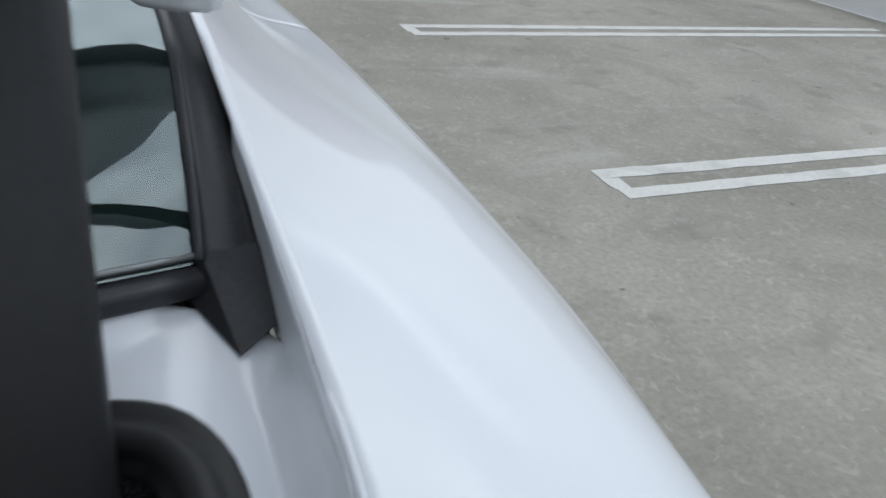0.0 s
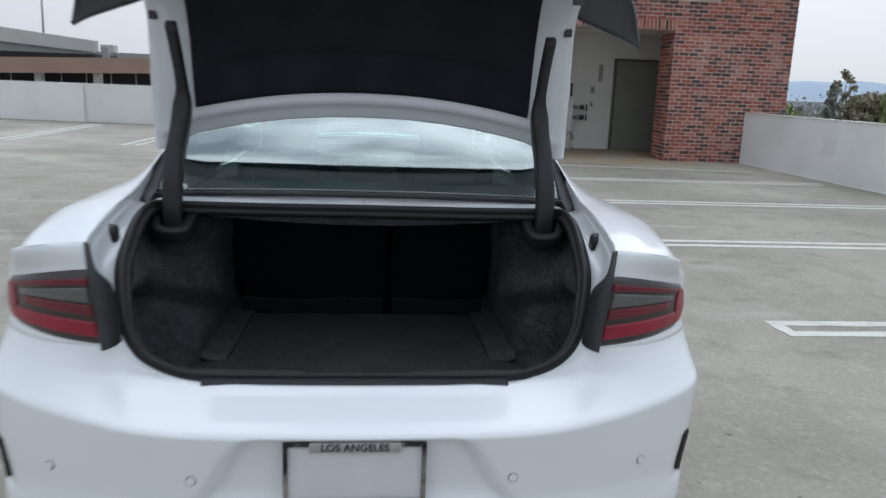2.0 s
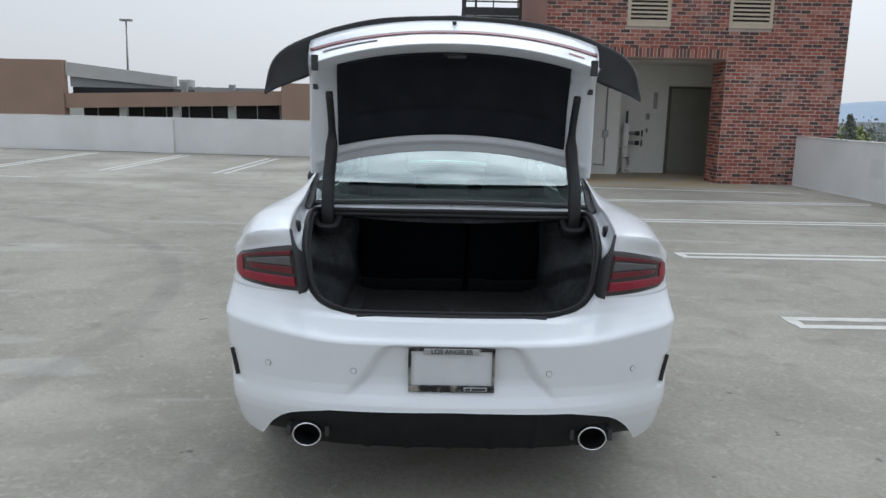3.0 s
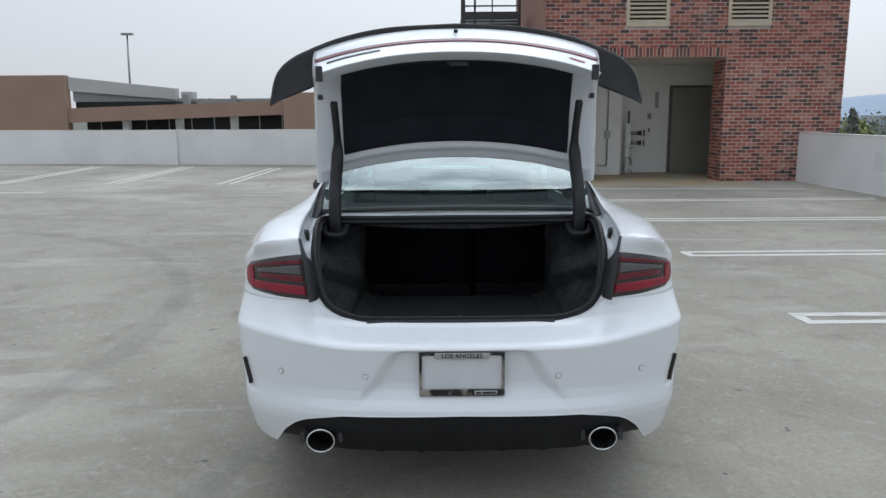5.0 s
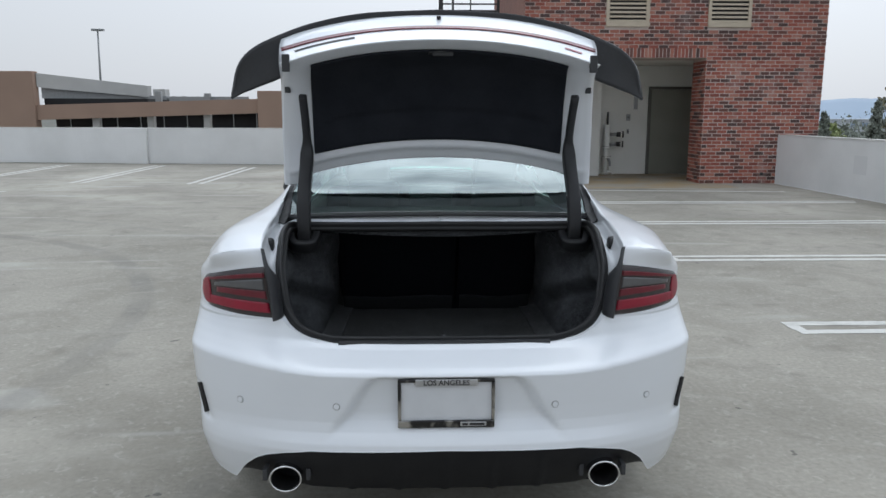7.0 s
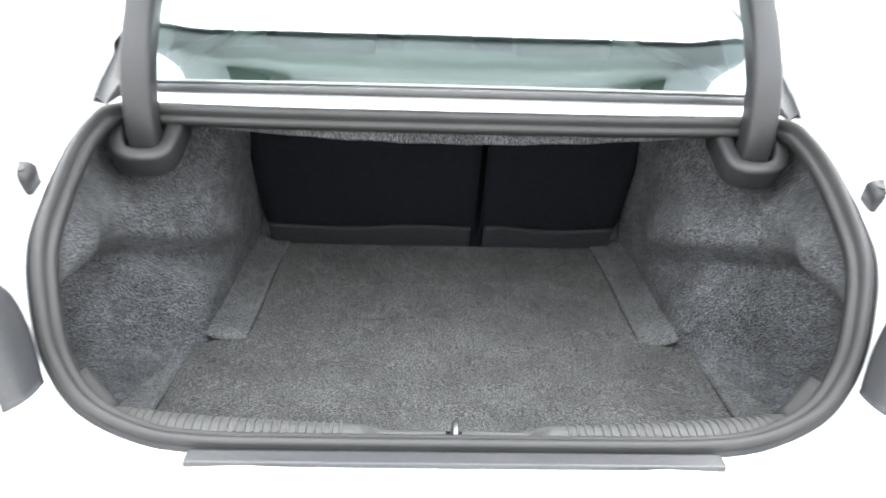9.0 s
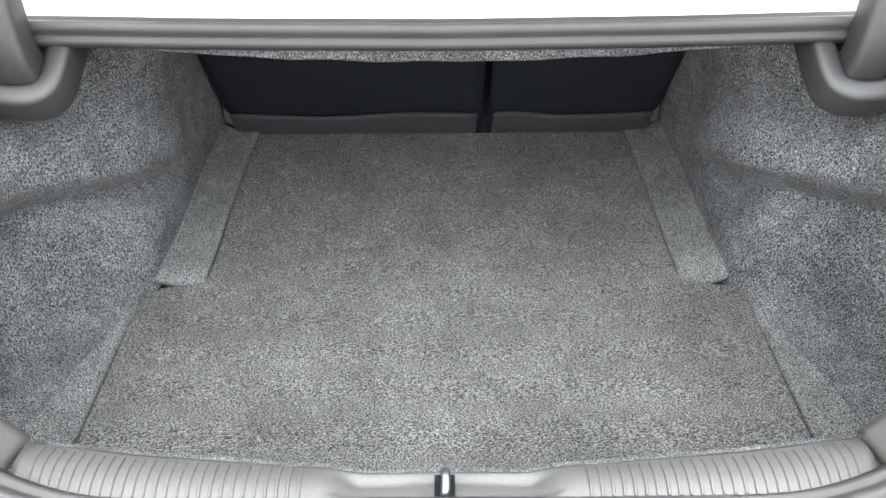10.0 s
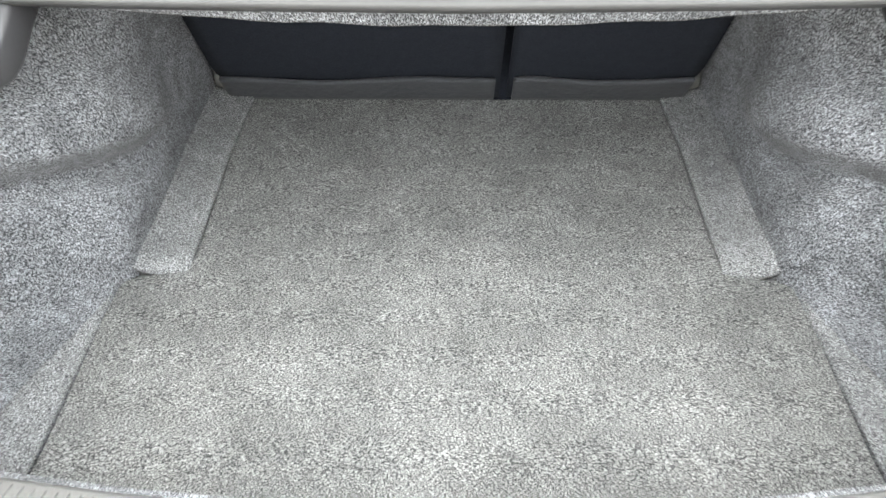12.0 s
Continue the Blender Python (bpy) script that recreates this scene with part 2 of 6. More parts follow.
        last = mix_in(mu.outputs[0], (0.17, 0.165, 0.155), last)
    nt.links.new(last, b.inputs["Base Color"])
    return m


def carpet_material(name, dark, light, stretch=(1, 1, 1), nap=1.0):
    """Needle-felt trunk lining, flecked light and dark."""
    m = material(name, dark, rough=0.95, spec=0.15, second=light, scale=400, amount=1.0, ramp=(0.45, 0.575), fine=0.5, fine_scale=230,
                 bump=0.8, bump_scale=600, bump_size=0.0015, stretch=stretch)
    # nap pressed lighter and darker in broad patches
    nt = m.node_tree
    b = nt.nodes["Principled BSDF"]
    base = b.inputs["Base Color"].links[0].from_socket
    co = nt.nodes.new("ShaderNodeTexCoord")
    last = base
    for sc, lo, hi, det in ((9.0, 1 - 0.26 * nap, 1 + 0.32 * nap, 5.0), (45.0, 1 - 0.18 * nap, 1 + 0.2 * nap, 3.0)):
        n = nt.nodes.new("ShaderNodeTexNoise")
        n.inputs["Scale"].default_value, n.inputs["Detail"].default_value = sc, det
        mp = nt.nodes.new("ShaderNodeMapping")
        mp.inputs["Scale"].default_value = (min(1, stretch[0] * 1.5), 1, min(1, stretch[2] * 1.5))
        nt.links.new(co.outputs["Object"], mp.inputs["Vector"])
        nt.links.new(mp.outputs[0], n.inputs["Vector"])
        r = nt.nodes.new("ShaderNodeMapRange")
        r.inputs["From Min"].default_value, r.inputs["From Max"].default_value = 0.36, 0.64
        r.inputs["To Min"].default_value, r.inputs["To Max"].default_value = lo, hi
        nt.links.new(n.outputs["Fac"], r.inputs["Value"])
        k = nt.nodes.new("ShaderNodeVectorMath")
        k.operation = "SCALE"
        nt.links.new(last, k.inputs[0])
        nt.links.new(r.outputs[0], k.inputs["Scale"])
        last = k.outputs[0]
    nt.links.new(last, b.inputs["Base Color"])
    m.node_tree.nodes["Principled BSDF"].inputs["Sheen Weight"].default_value = 0.03
    return m


PAINT = material("white_car_paint", (0.74, 0.76, 0.79), rough=0.38, coat=0.7, second=(0.71, 0.73, 0.76), scale=3, amount=0.4, rough_var=0.05)
PAINT.node_tree.nodes["Principled BSDF"].inputs["Coat Roughness"].default_value = 0.06
# Darker and less glossy than the body paint; for the lid's inner frame.
PAINT_DULL = material("duller_white_paint", (0.62, 0.635, 0.66), rough=0.42, coat=0.3, second=(0.56, 0.575, 0.60), scale=9, amount=0.4)
BLACK_GLOSS = material("gloss_black_trim", (0.012, 0.012, 0.014), rough=0.16, coat=0.6, second=(0.02, 0.02, 0.022), scale=8)
BLACK_SATIN = material("satin_black_plastic", (0.022, 0.023, 0.026), rough=0.45, second=(0.032, 0.032, 0.034), scale=12, fine=0.2, bump=0.15, bump_scale=900, bump_size=0.0006)
BLACK_TEXTURED = material("textured_black_plastic", (0.03, 0.031, 0.034), rough=0.62, second=(0.045, 0.045, 0.047), scale=10, fine=0.25, bump=0.4, bump_scale=700, bump_size=0.0008)
ARM_PLASTIC = material("hinge_cover_plastic", (0.0135, 0.0137, 0.0152), rough=0.5, second=(0.0178, 0.0180, 0.0195), spec=0.35, scale=8, fine=0.15, bump=0.2, bump_scale=900, bump_size=0.0005)
RUBBER = material("seal_rubber", (0.0208, 0.0208, 0.0216), rough=0.55, spec=0.3, second=(0.0272, 0.0272, 0.0280), scale=14, bump=0.2, bump_scale=300, bump_size=0.001)
SILL_PLASTIC = material("grey_sill_plastic", (0.0500, 0.0500, 0.0494), rough=0.62, second=(0.0570, 0.0570, 0.0563), scale=9, fine=0.12, bump=0.2, bump_scale=800, bump_size=0.0006)
CARPET = carpet_material("trunk_carpet", (0.0100, 0.0106, 0.0119), (0.0970, 0.1010, 0.1080), (1.8, 1.8, 0.71), 0.8)
# Paler copy of the lining felt: light on upward faces put into colour.
CARPET_LIT = carpet_material("lining_carpet_lit", (0.0128, 0.0134, 0.0144), (0.1216, 0.1248, 0.1280), (1.6, 2.0, 1.6), 0.6)
CARPET_FLOOR = carpet_material("trunk_floor_carpet", (0.0088, 0.0093, 0.0098), (0.1035, 0.1050, 0.1038), (0.83, 2.6, 1.5), 0.5)
SEAT_CLOTH = material("seat_back_cloth", (0.0050, 0.0059, 0.0084), rough=0.95, spec=0.1, second=(0.0076, 0.0088, 0.0116), scale=60, fine=0.4, fine_scale=300, bump=0.4, bump_scale=300)
# Lighter copy of the seat cloth; the flap's light is in the colour.
FLAP_CLOTH_LIT = material("lit_flap_cloth", (0.0064, 0.0074, 0.0096), rough=0.9, second=(0.0096, 0.0108, 0.0136), scale=40, fine=0.4, fine_scale=300, bump=0.5, bump_scale=60, bump_size=0.004)
LINER = material("lid_liner_felt", (0.0150, 0.0168, 0.0215), rough=0.97, spec=0.1, second=(0.0245, 0.0265, 0.0325), scale=7, fine=0.35, fine_scale=350, bump=0.5, bump_scale=420)
DIFFUSER_BLACK = material("unpainted_black_plastic", (0.011, 0.011, 0.0125), rough=0.6, spec=0.25, second=(0.017, 0.017, 0.018), scale=10, fine=0.25, bump=0.3, bump_scale=700, bump_size=0.0008)
CHROME = material("chrome", (0.75, 0.75, 0.76), rough=0.08, metal=1.0, second=(0.6, 0.6, 0.6), scale=20, amount=0.3)
CHROME_SATIN = material("brushed_chrome", (0.52, 0.525, 0.54), rough=0.32, metal=0.85, second=(0.36, 0.36, 0.37), scale=30, amount=0.5, stretch=(0.3, 1, 2))
STEEL = material("dark_steel", (0.12, 0.12, 0.125), rough=0.35, metal=0.9, second=(0.2, 0.2, 0.2), scale=14)
# Soot inside the exhaust; on the bumper it paints the air slot's shade.
SOOT_AND_SLOT = material("soot_and_slot_shade", (0.012, 0.012, 0.013), rough=0.7, metal=0.3, second=(0.03, 0.028, 0.026), scale=30)
LAMP_RED = material("red_lamp_lens", (0.27, 0.006, 0.027), rough=0.3, coat=0.12, second=(0.19, 0.004, 0.016), scale=25, amount=0.6)
LAMP_RED_DIM = material("smoked_red_lens", (0.15, 0.009, 0.020), rough=0.3, coat=0.12, second=(0.09, 0.006, 0.013), scale=25, amount=0.6)
LAMP_SMOKE = material("smoked_lamp_housing", (0.034, 0.024, 0.025), rough=0.25, coat=0.15, second=(0.046, 0.034, 0.035), scale=20)
LAMP_GREY = material("grey_lamp_reflector", (0.13, 0.13, 0.135), rough=0.3, metal=0.3, coat=0.3, second=(0.09, 0.09, 0.095), scale=30)
PLATE = material("blank_white_plate", (0.62, 0.63, 0.65), rough=0.4, second=(0.55, 0.56, 0.58), scale=12)
# Dark print and badges; also paints the shade of small holes.
INK_AND_HOLES = material("dark_ink_and_hole_shade", (0.02, 0.02, 0.022), rough=0.5)
TYRE = material("tyre_rubber", (0.02, 0.02, 0.02), rough=0.8, second=(0.04, 0.04, 0.038), scale=20, bump=0.4, bump_scale=120)
RIM = material("black_alloy", (0.03, 0.03, 0.032), rough=0.3, metal=0.8, second=(0.05, 0.05, 0.05), scale=12)
CABIN = material("cabin_trim", (0.045, 0.047, 0.048), rough=0.7, second=(0.07, 0.07, 0.072), scale=10, fine=0.2)
GLASS = thin_glass("tinted_glass", (0.50, 0.72, 0.64), 2.1)
DARK_CHROME = material("dark_chrome", (0.05, 0.05, 0.052), rough=0.12, metal=1.0, second=(0.45, 0.44, 0.42), scale=17, amount=0.9, ramp=(0.5, 0.62))
DECK = deck_material()
STRIPE = material("worn_stripe_paint", (0.57, 0.56, 0.525), rough=0.75, second=(0.38, 0.37, 0.34), scale=5, amount=0.6, ramp=(0.5, 0.72), fine=0.1, fine_scale=60, bump=0.3, bump_scale=40)
STUCCO = material("painted_parapet", (0.76, 0.76, 0.755), rough=0.85, second=(0.66, 0.66, 0.65), scale=0.9, amount=0.7, fine=0.05, fine_scale=80, bump=0.35, bump_scale=60, bump_size=0.004)
PATCH = material("grey_touch_up_paint", (0.67, 0.672, 0.67), rough=0.85, second=(0.70, 0.70, 0.69), scale=1.5, amount=0.6, bump=0.35, bump_scale=60, bump_size=0.004)
CAP = material("parapet_cap_concrete", (0.66, 0.65, 0.62), rough=0.85, second=(0.48, 0.47, 0.44), scale=3, amount=0.7, bump=0.3, bump_scale=40)
MORTAR = material("mortar", (0.56, 0.475, 0.435), rough=0.95, second=(0.40, 0.33, 0.295), scale=2.0, amount=0.7, fine=0.2, fine_scale=60, bump=0.5, bump_scale=90)
BRICK = brick_material("brick_piece", False)
BRICK_REST = brick_material("brick_rest", True)
NICHE_PAINT = material("lobby_wall_paint", (0.78, 0.78, 0.75), rough=0.8, second=(0.68, 0.68, 0.64), scale=1.2, amount=0.6, bump=0.15, bump_scale=60)
PANEL_PAINT = material("white_panel_paint", (0.78, 0.78, 0.75), rough=0.7, second=(0.68, 0.68, 0.65), scale=2, amount=0.5)
DOOR_PAINT = material("olive_door_paint", (0.24, 0.24, 0.205), rough=0.5, second=(0.20, 0.20, 0.168), scale=2, amount=0.6)
DOOR_FRAME = material("dark_olive_frame_paint", (0.10, 0.098, 0.085), rough=0.5, second=(0.13, 0.125, 0.11), scale=4, amount=0.6)
LOUVRE_PAINT = material("beige_louvre_paint", (0.52, 0.44, 0.34), rough=0.6, second=(0.44, 0.37, 0.28), scale=4, amount=0.6)
# Near-black colour that stands for shade inside openings.
VOID_SHADE = material("interior_shade_colour", (0.02, 0.02, 0.022), rough=0.9, second=(0.03, 0.03, 0.03), scale=2)
RUST_STUCCO = material("brown_stucco", (0.26, 0.13, 0.10), rough=0.9, second=(0.20, 0.10, 0.08), scale=3, amount=0.7, fine=0.25, fine_scale=50, bump=0.8, bump_scale=70, bump_size=0.006)
TAN_CONCRETE = material("tan_garage_concrete", (0.36, 0.245, 0.185), rough=0.9, second=(0.31, 0.21, 0.16), scale=0.4, amount=0.6, fine=0.06, fine_scale=30, bump=0.2, bump_scale=20)
PALE_CONCRETE = material("pale_garage_concrete", (0.52, 0.51, 0.49), rough=0.9, second=(0.42, 0.41, 0.39), scale=0.4, amount=0.6, bump=0.2, bump_scale=20)
APRON = material("ochre_apron_concrete", (0.36, 0.27, 0.16), rough=0.9, second=(0.33, 0.30, 0.25), scale=1.3, amount=0.85, ramp=(0.4, 0.6), fine=0.1, fine_scale=50)
METAL_DARK = material("dark_painted_metal", (0.03, 0.03, 0.032), rough=0.5, second=(0.05, 0.05, 0.05), scale=8)
METAL_GREY = material("galvanised_metal", (0.33, 0.34, 0.34), rough=0.45, metal=0.6, second=(0.25, 0.25, 0.25), scale=8)
# Leaf colours are raised so that distance haze sits in them.
LEAF_DARK = material("eucalyptus_leaf", (0.19, 0.21, 0.18), rough=0.7, second=(0.26, 0.275, 0.22), scale=1.5, per_piece=0.35, islands=True)
LEAF_GREEN = material("broad_leaf", (0.24, 0.29, 0.12), rough=0.7, second=(0.33, 0.33, 0.16), scale=1.0, per_piece=0.35, islands=True)
LEAF_OLIVE = material("olive_leaf", (0.27, 0.25, 0.165), rough=0.7, second=(0.35, 0.30, 0.20), scale=1.0, per_piece=0.35, islands=True)
BARK = material("bark", (0.10, 0.08, 0.065), rough=0.9, second=(0.06, 0.05, 0.04), scale=6, bump=0.6, bump_scale=30, bump_size=0.01)
GROUND = material("city_ground", (0.10, 0.105, 0.085), rough=0.95, second=(0.16, 0.15, 0.13), scale=0.03, amount=0.8, fine=0.3, fine_scale=0.3)
# Distance haze is mixed into the hill and far wall colours.
HILL = material("haze_tinted_hill", (0.30, 0.37, 0.46), rough=1.0, second=(0.34, 0.41, 0.50), scale=0.004, amount=0.7)
FAR_WALL = material("far_building_wall", (0.50, 0.52, 0.55), rough=0.9, second=(0.44, 0.46, 0.49), scale=0.1, amount=0.5, per_piece=0.15)
COPPER = material("patina_dome", (0.30, 0.38, 0.36), rough=0.8, second=(0.25, 0.32, 0.31), scale=0.3, amount=0.6)


# ---- mesh helpers ----
def thing(name, label, category, at=(0, 0, 0), group="", kind=""):
    ob = new(name)
    ob.location = at
    ob.empty_display_size = 0.1
    return tagged(ob, label, category, group, kind)


def part(name, bm, mat, parent=None, label="", smooth=False):
    """Links a bmesh as one mesh object, under a thing or a part. Its coordinates are those of the world."""
    me = bpy.data.meshes.new(name)
    bmesh.ops.recalc_face_normals(bm, faces=bm.faces) if len(bm.faces) < 20000 else None
    bm.to_mesh(me)
    bm.free()
    me.materials.append(mat)
    if smooth:
        me.polygons.foreach_set("use_smooth", [True] * len(me.polygons))
    ob = new(name, me)
    if parent:
        attach(ob, parent)
    return tagged(ob, label)


def attach(ob, parent):
    bpy.context.view_layer.update()
    ob.parent = parent
    ob.matrix_parent_inverse = parent.matrix_world.inverted()


def from_lists(verts, faces):
    bm = bmesh.new()
    vs = [bm.verts.new(v) for v in verts]
    for f in faces:
        try:
            bm.faces.new([vs[i] for i in f])
        except ValueError:
            pass
    return bm


def sheet(f, nu, nv, thick=0.0, keep=None, face=None):
    """A grid of points f(u, v), u and v from 0 to 1; thick: depth added behind it; face: the way its front looks; keep(centre): which faces stay."""
    bm = bmesh.new()
    g = [[bm.verts.new(f(i / nu, j / nv)) for j in range(nv + 1)] for i in range(nu + 1)]
    for i in range(nu):
        for j in range(nv):
            q = (g[i][j], g[i + 1][j], g[i + 1][j + 1], g[i][j + 1])
            if keep is None or keep((q[0].co + q[1].co + q[2].co + q[3].co) / 4):
                bm.faces.new(q)
    loose = [v for v in bm.verts if not v.link_faces]
    bmesh.ops.delete(bm, geom=loose, context="VERTS")
    bmesh.ops.remove_doubles(bm, verts=bm.verts, dist=0.0003)
    if thick:
        bmesh.ops.recalc_face_normals(bm, faces=bm.faces)
        if face:
            mean = sum((q.normal * q.calc_area() for q in bm.faces), Vector())
            if mean.dot(Vector(face)) < 0:
                bmesh.ops.reverse_faces(bm, faces=bm.faces)
        bm.normal_update()
        top, rim = list(bm.faces), [(e.verts[0], e.verts[1]) for e in bm.edges if e.is_boundary]
        low = {v: bm.verts.new(v.co - v.normal * abs(thick)) for v in list(bm.verts)}
        for q in top:
            bm.faces.new([low[v] for v in reversed(q.verts)])
        for a, b in rim:
            bm.faces.new((a, b, low[b], low[a]))
    return bm


def box(lo, hi, bevel=0.0, segs=2):
    bm = bmesh.new()
    bmesh.ops.create_cube(bm, size=1.0)
    lo, hi = Vector(lo), Vector(hi)
    for v in bm.verts:
        v.co = Vector([lo[k] + (v.co[k] + 0.5) * (hi[k] - lo[k]) for k in range(3)])
    if bevel:
        bmesh.ops.bevel(bm, geom=list(bm.edges), offset=bevel, segments=segs, affect="EDGES", profile=0.6)
    return bm


def sweep(path, profile, closed=False, caps=True, up=(0, 0, 1), scales=None):
    """A 2D profile (side, up) carried along a path."""
    path = [Vector(p) for p in path]
    n, rings = len(path), []
    bm = bmesh.new()
    for i, p in enumerate(path):
        a = path[i - 1] if (i or closed) else p
        b = path[(i + 1) % n] if (i < n - 1 or closed) else p
        t = (b - a).normalized()
        side = t.cross(Vector(up))
        side = side.normalized() if side.length > 1e-4 else Vector((1, 0, 0))
        top = side.cross(t).normalized()
        k = scales[i] if scales else 1.0
        rings.append([bm.verts.new(p + side * (x * k) + top * (y * k)) for x, y in profile])
    m = len(profile)
    for i in range(n if closed else n - 1):
        r, s = rings[i], rings[(i + 1) % n]
        for j in range(m):
            bm.faces.new((r[j], r[(j + 1) % m], s[(j + 1) % m], s[j]))
    if caps and not closed:
        bm.faces.new(rings[0][::-1])
        bm.faces.new(rings[-1])
    return bm


def ring(r, n=12, squash=1.0):
    return [(r * math.cos(2 * math.pi * i / n), squash * r * math.sin(2 * math.pi * i / n)) for i in range(n)]


def rounded(w, h, r, n=4):
    pts = []
    for cx, cy, a0 in ((w / 2 - r, h / 2 - r, 0), (-w / 2 + r, h / 2 - r, 90), (-w / 2 + r, -h / 2 + r, 180), (w / 2 - r, -h / 2 + r, 270)):
        for i in range(n + 1):
            a = radians(a0 + 90 * i / n)
            pts.append((cx + r * math.cos(a), cy + r * math.sin(a)))
    return pts


def spline(points, n):
    """n + 1 points of a Catmull-Rom curve through the given ones, evenly by parameter."""
    p = [Vector(q) for q in points]
    p = [2 * p[0] - p[1]] + p + [2 * p[-1] - p[-2]]
    out = []
    for i in range(n + 1):
        s = i / n * (len(points) - 1)
        k = min(int(s), len(points) - 2)
        t = s - k
        a, b, c, d = p[k:k + 4]
        out.append(0.5 * ((2 * b) + (c - a) * t + (2 * a - 5 * b + 4 * c - d) * t * t + (3 * b - 3 * c + d - a) * t ** 3))
    return out


def along(points, s):
    """The point at s (0 to 1) of that curve."""
    p = [Vector(q) for q in points]
    m = len(p) - 1
    x = min(max(s, 0), 1) * m
    k = min(int(x), m - 1)
    t = x - k
    a = p[k - 1] if k else 2 * p[0] - p[1]
    b, c = p[k], p[k + 1]
    d = p[k + 2] if k + 2 <= m else 2 * p[m] - p[m - 1]
    return 0.5 * ((2 * b) + (c - a) * t + (2 * a - 5 * b + 4 * c - d) * t * t + (3 * b - 3 * c + d - a) * t ** 3)


def table(pairs, x):
    """Smooth look-up of a value in pairs of (x, value)."""
    if x <= pairs[0][0]:
        return pairs[0][1]
    for (a, p), (b, q) in zip(pairs, pairs[1:]):
        if x <= b:
            t = (x - a) / (b - a)
            return p + (q - p) * t
    return pairs[-1][1]


def ease(a, b, x):
    t = min(max((x - a) / (b - a), 0), 1)
    return t * t * (3 - 2 * t)


def writing(name, text, size, m, mat, parent, depth=0.0006, bold=0.0):
    cu = bpy.data.curves.new(name, "FONT")
    cu.body, cu.size, cu.extrude, cu.align_x, cu.align_y = text, size, depth, "CENTER", "CENTER"
    cu.offset = bold
    ob = new(name, cu)
    ob.matrix_world = m
    bpy.context.view_layer.update()
    me = bpy.data.meshes.new_from_object(ob.evaluated_get(bpy.context.evaluated_depsgraph_get()))
    bpy.data.objects.remove(ob)
    me.materials.clear()
    me.materials.append(mat)
    me.transform(m)
    out = new(name, me)
    attach(out, parent)
    return out


def join(*bms):
    """Several bmeshes as one."""
    out = bmesh.new()
    for b in bms:
        me = bpy.data.meshes.new("t")
        b.to_mesh(me)
        b.free()
        out.from_mesh(me)
        bpy.data.meshes.remove(me)
    return out


# ---- parking deck ----
deck = part("floor", box((-34, -28, -0.45), (8.85, 23.6, 0.0)), DECK)
tagged(deck, "grey trowelled concrete parking deck with dark tyre arcs", "floor", kind="structure")
ground = part("ground", box((-2500, -2500, -11.2), (2500, 2500, -11.0)), GROUND)
tagged(ground, "distant city ground of streets and gardens", "ground", kind="structure")
# storeys under the deck
body = part("wall_below_deck", box((-33.8, -27.8, -11.0), (8.6, 23.3, -0.46)), PALE_CONCRETE)
tagged(body, "pale concrete storeys under the parking deck", "wall", kind="structure")


def parapet(name, a, b, thick, height, label):
    """A painted wall from a to b with a slightly proud concrete cap."""
    a, b = Vector((*a, 0)), Vector((*b, 0))
    d = (b - a).normalized()
    n = Vector((-d.y, d.x, 0))
    L = (b - a).length

    def place(bm):
        bm.transform(Matrix.Translation(a) @ Matrix(((d.x, n.x, 0, 0), (d.y, n.y, 0, 0), (0, 0, 1, 0), (0, 0, 0, 1))))
        return bm
    w = part(name, place(box((0, 0, 0), (L, thick, height - 0.02), 0.012)), STUCCO)
    tagged(w, label, "wall", kind="structure")
    part("cap", place(box((-0.004, -0.006, height - 0.019), (L + 0.004, thick + 0.006, height), 0.006)), CAP, w, "weathered concrete cap")
    return w, place


wall_r, put_r = parapet("wall_east", (8.62, 2.2), (8.18, 14.697), -0.26, 1.115, "white painted concrete parapet with grey touch-up patches")
for s0, s1, z0, z1 in ((5.57, 7.52, 0.003, 1.06), (9.2, 9.6, 0.45, 0.80)):
    part("paint_patch", put_r(box((s0, 0.0, z0), (s1, 0.003, z1))), PATCH, wall_r, "greyer touch-up paint")
wall_r2, _ = parapet("wall_east_near", (8.85, -27.5), (8.63, 2.19), -0.26, 1.115, "white painted concrete parapet")
wall_n, put_n = parapet("wall_north", (-33.8, 25.4), (3.0, 20.35), 0.26, 1.12, "white painted concrete parapet with a shallow pier")
for s in (24.83, 13.5, 31.5):
    part("pier", put_n(box((s, -0.11, 0.0), (s + 0.72, 0.0, 1.10), 0.006)), STUCCO, wall_n)
wall_w, _ = parapet("wall_west", (-33.9, 25.3), (-33.9, -27.8), 0.26, 1.115, "white painted concrete parapet")
wall_s, _ = parapet("wall_south", (-33.8, -27.8), (8.8, -27.8), -0.26, 1.115, "white painted concrete parapet")

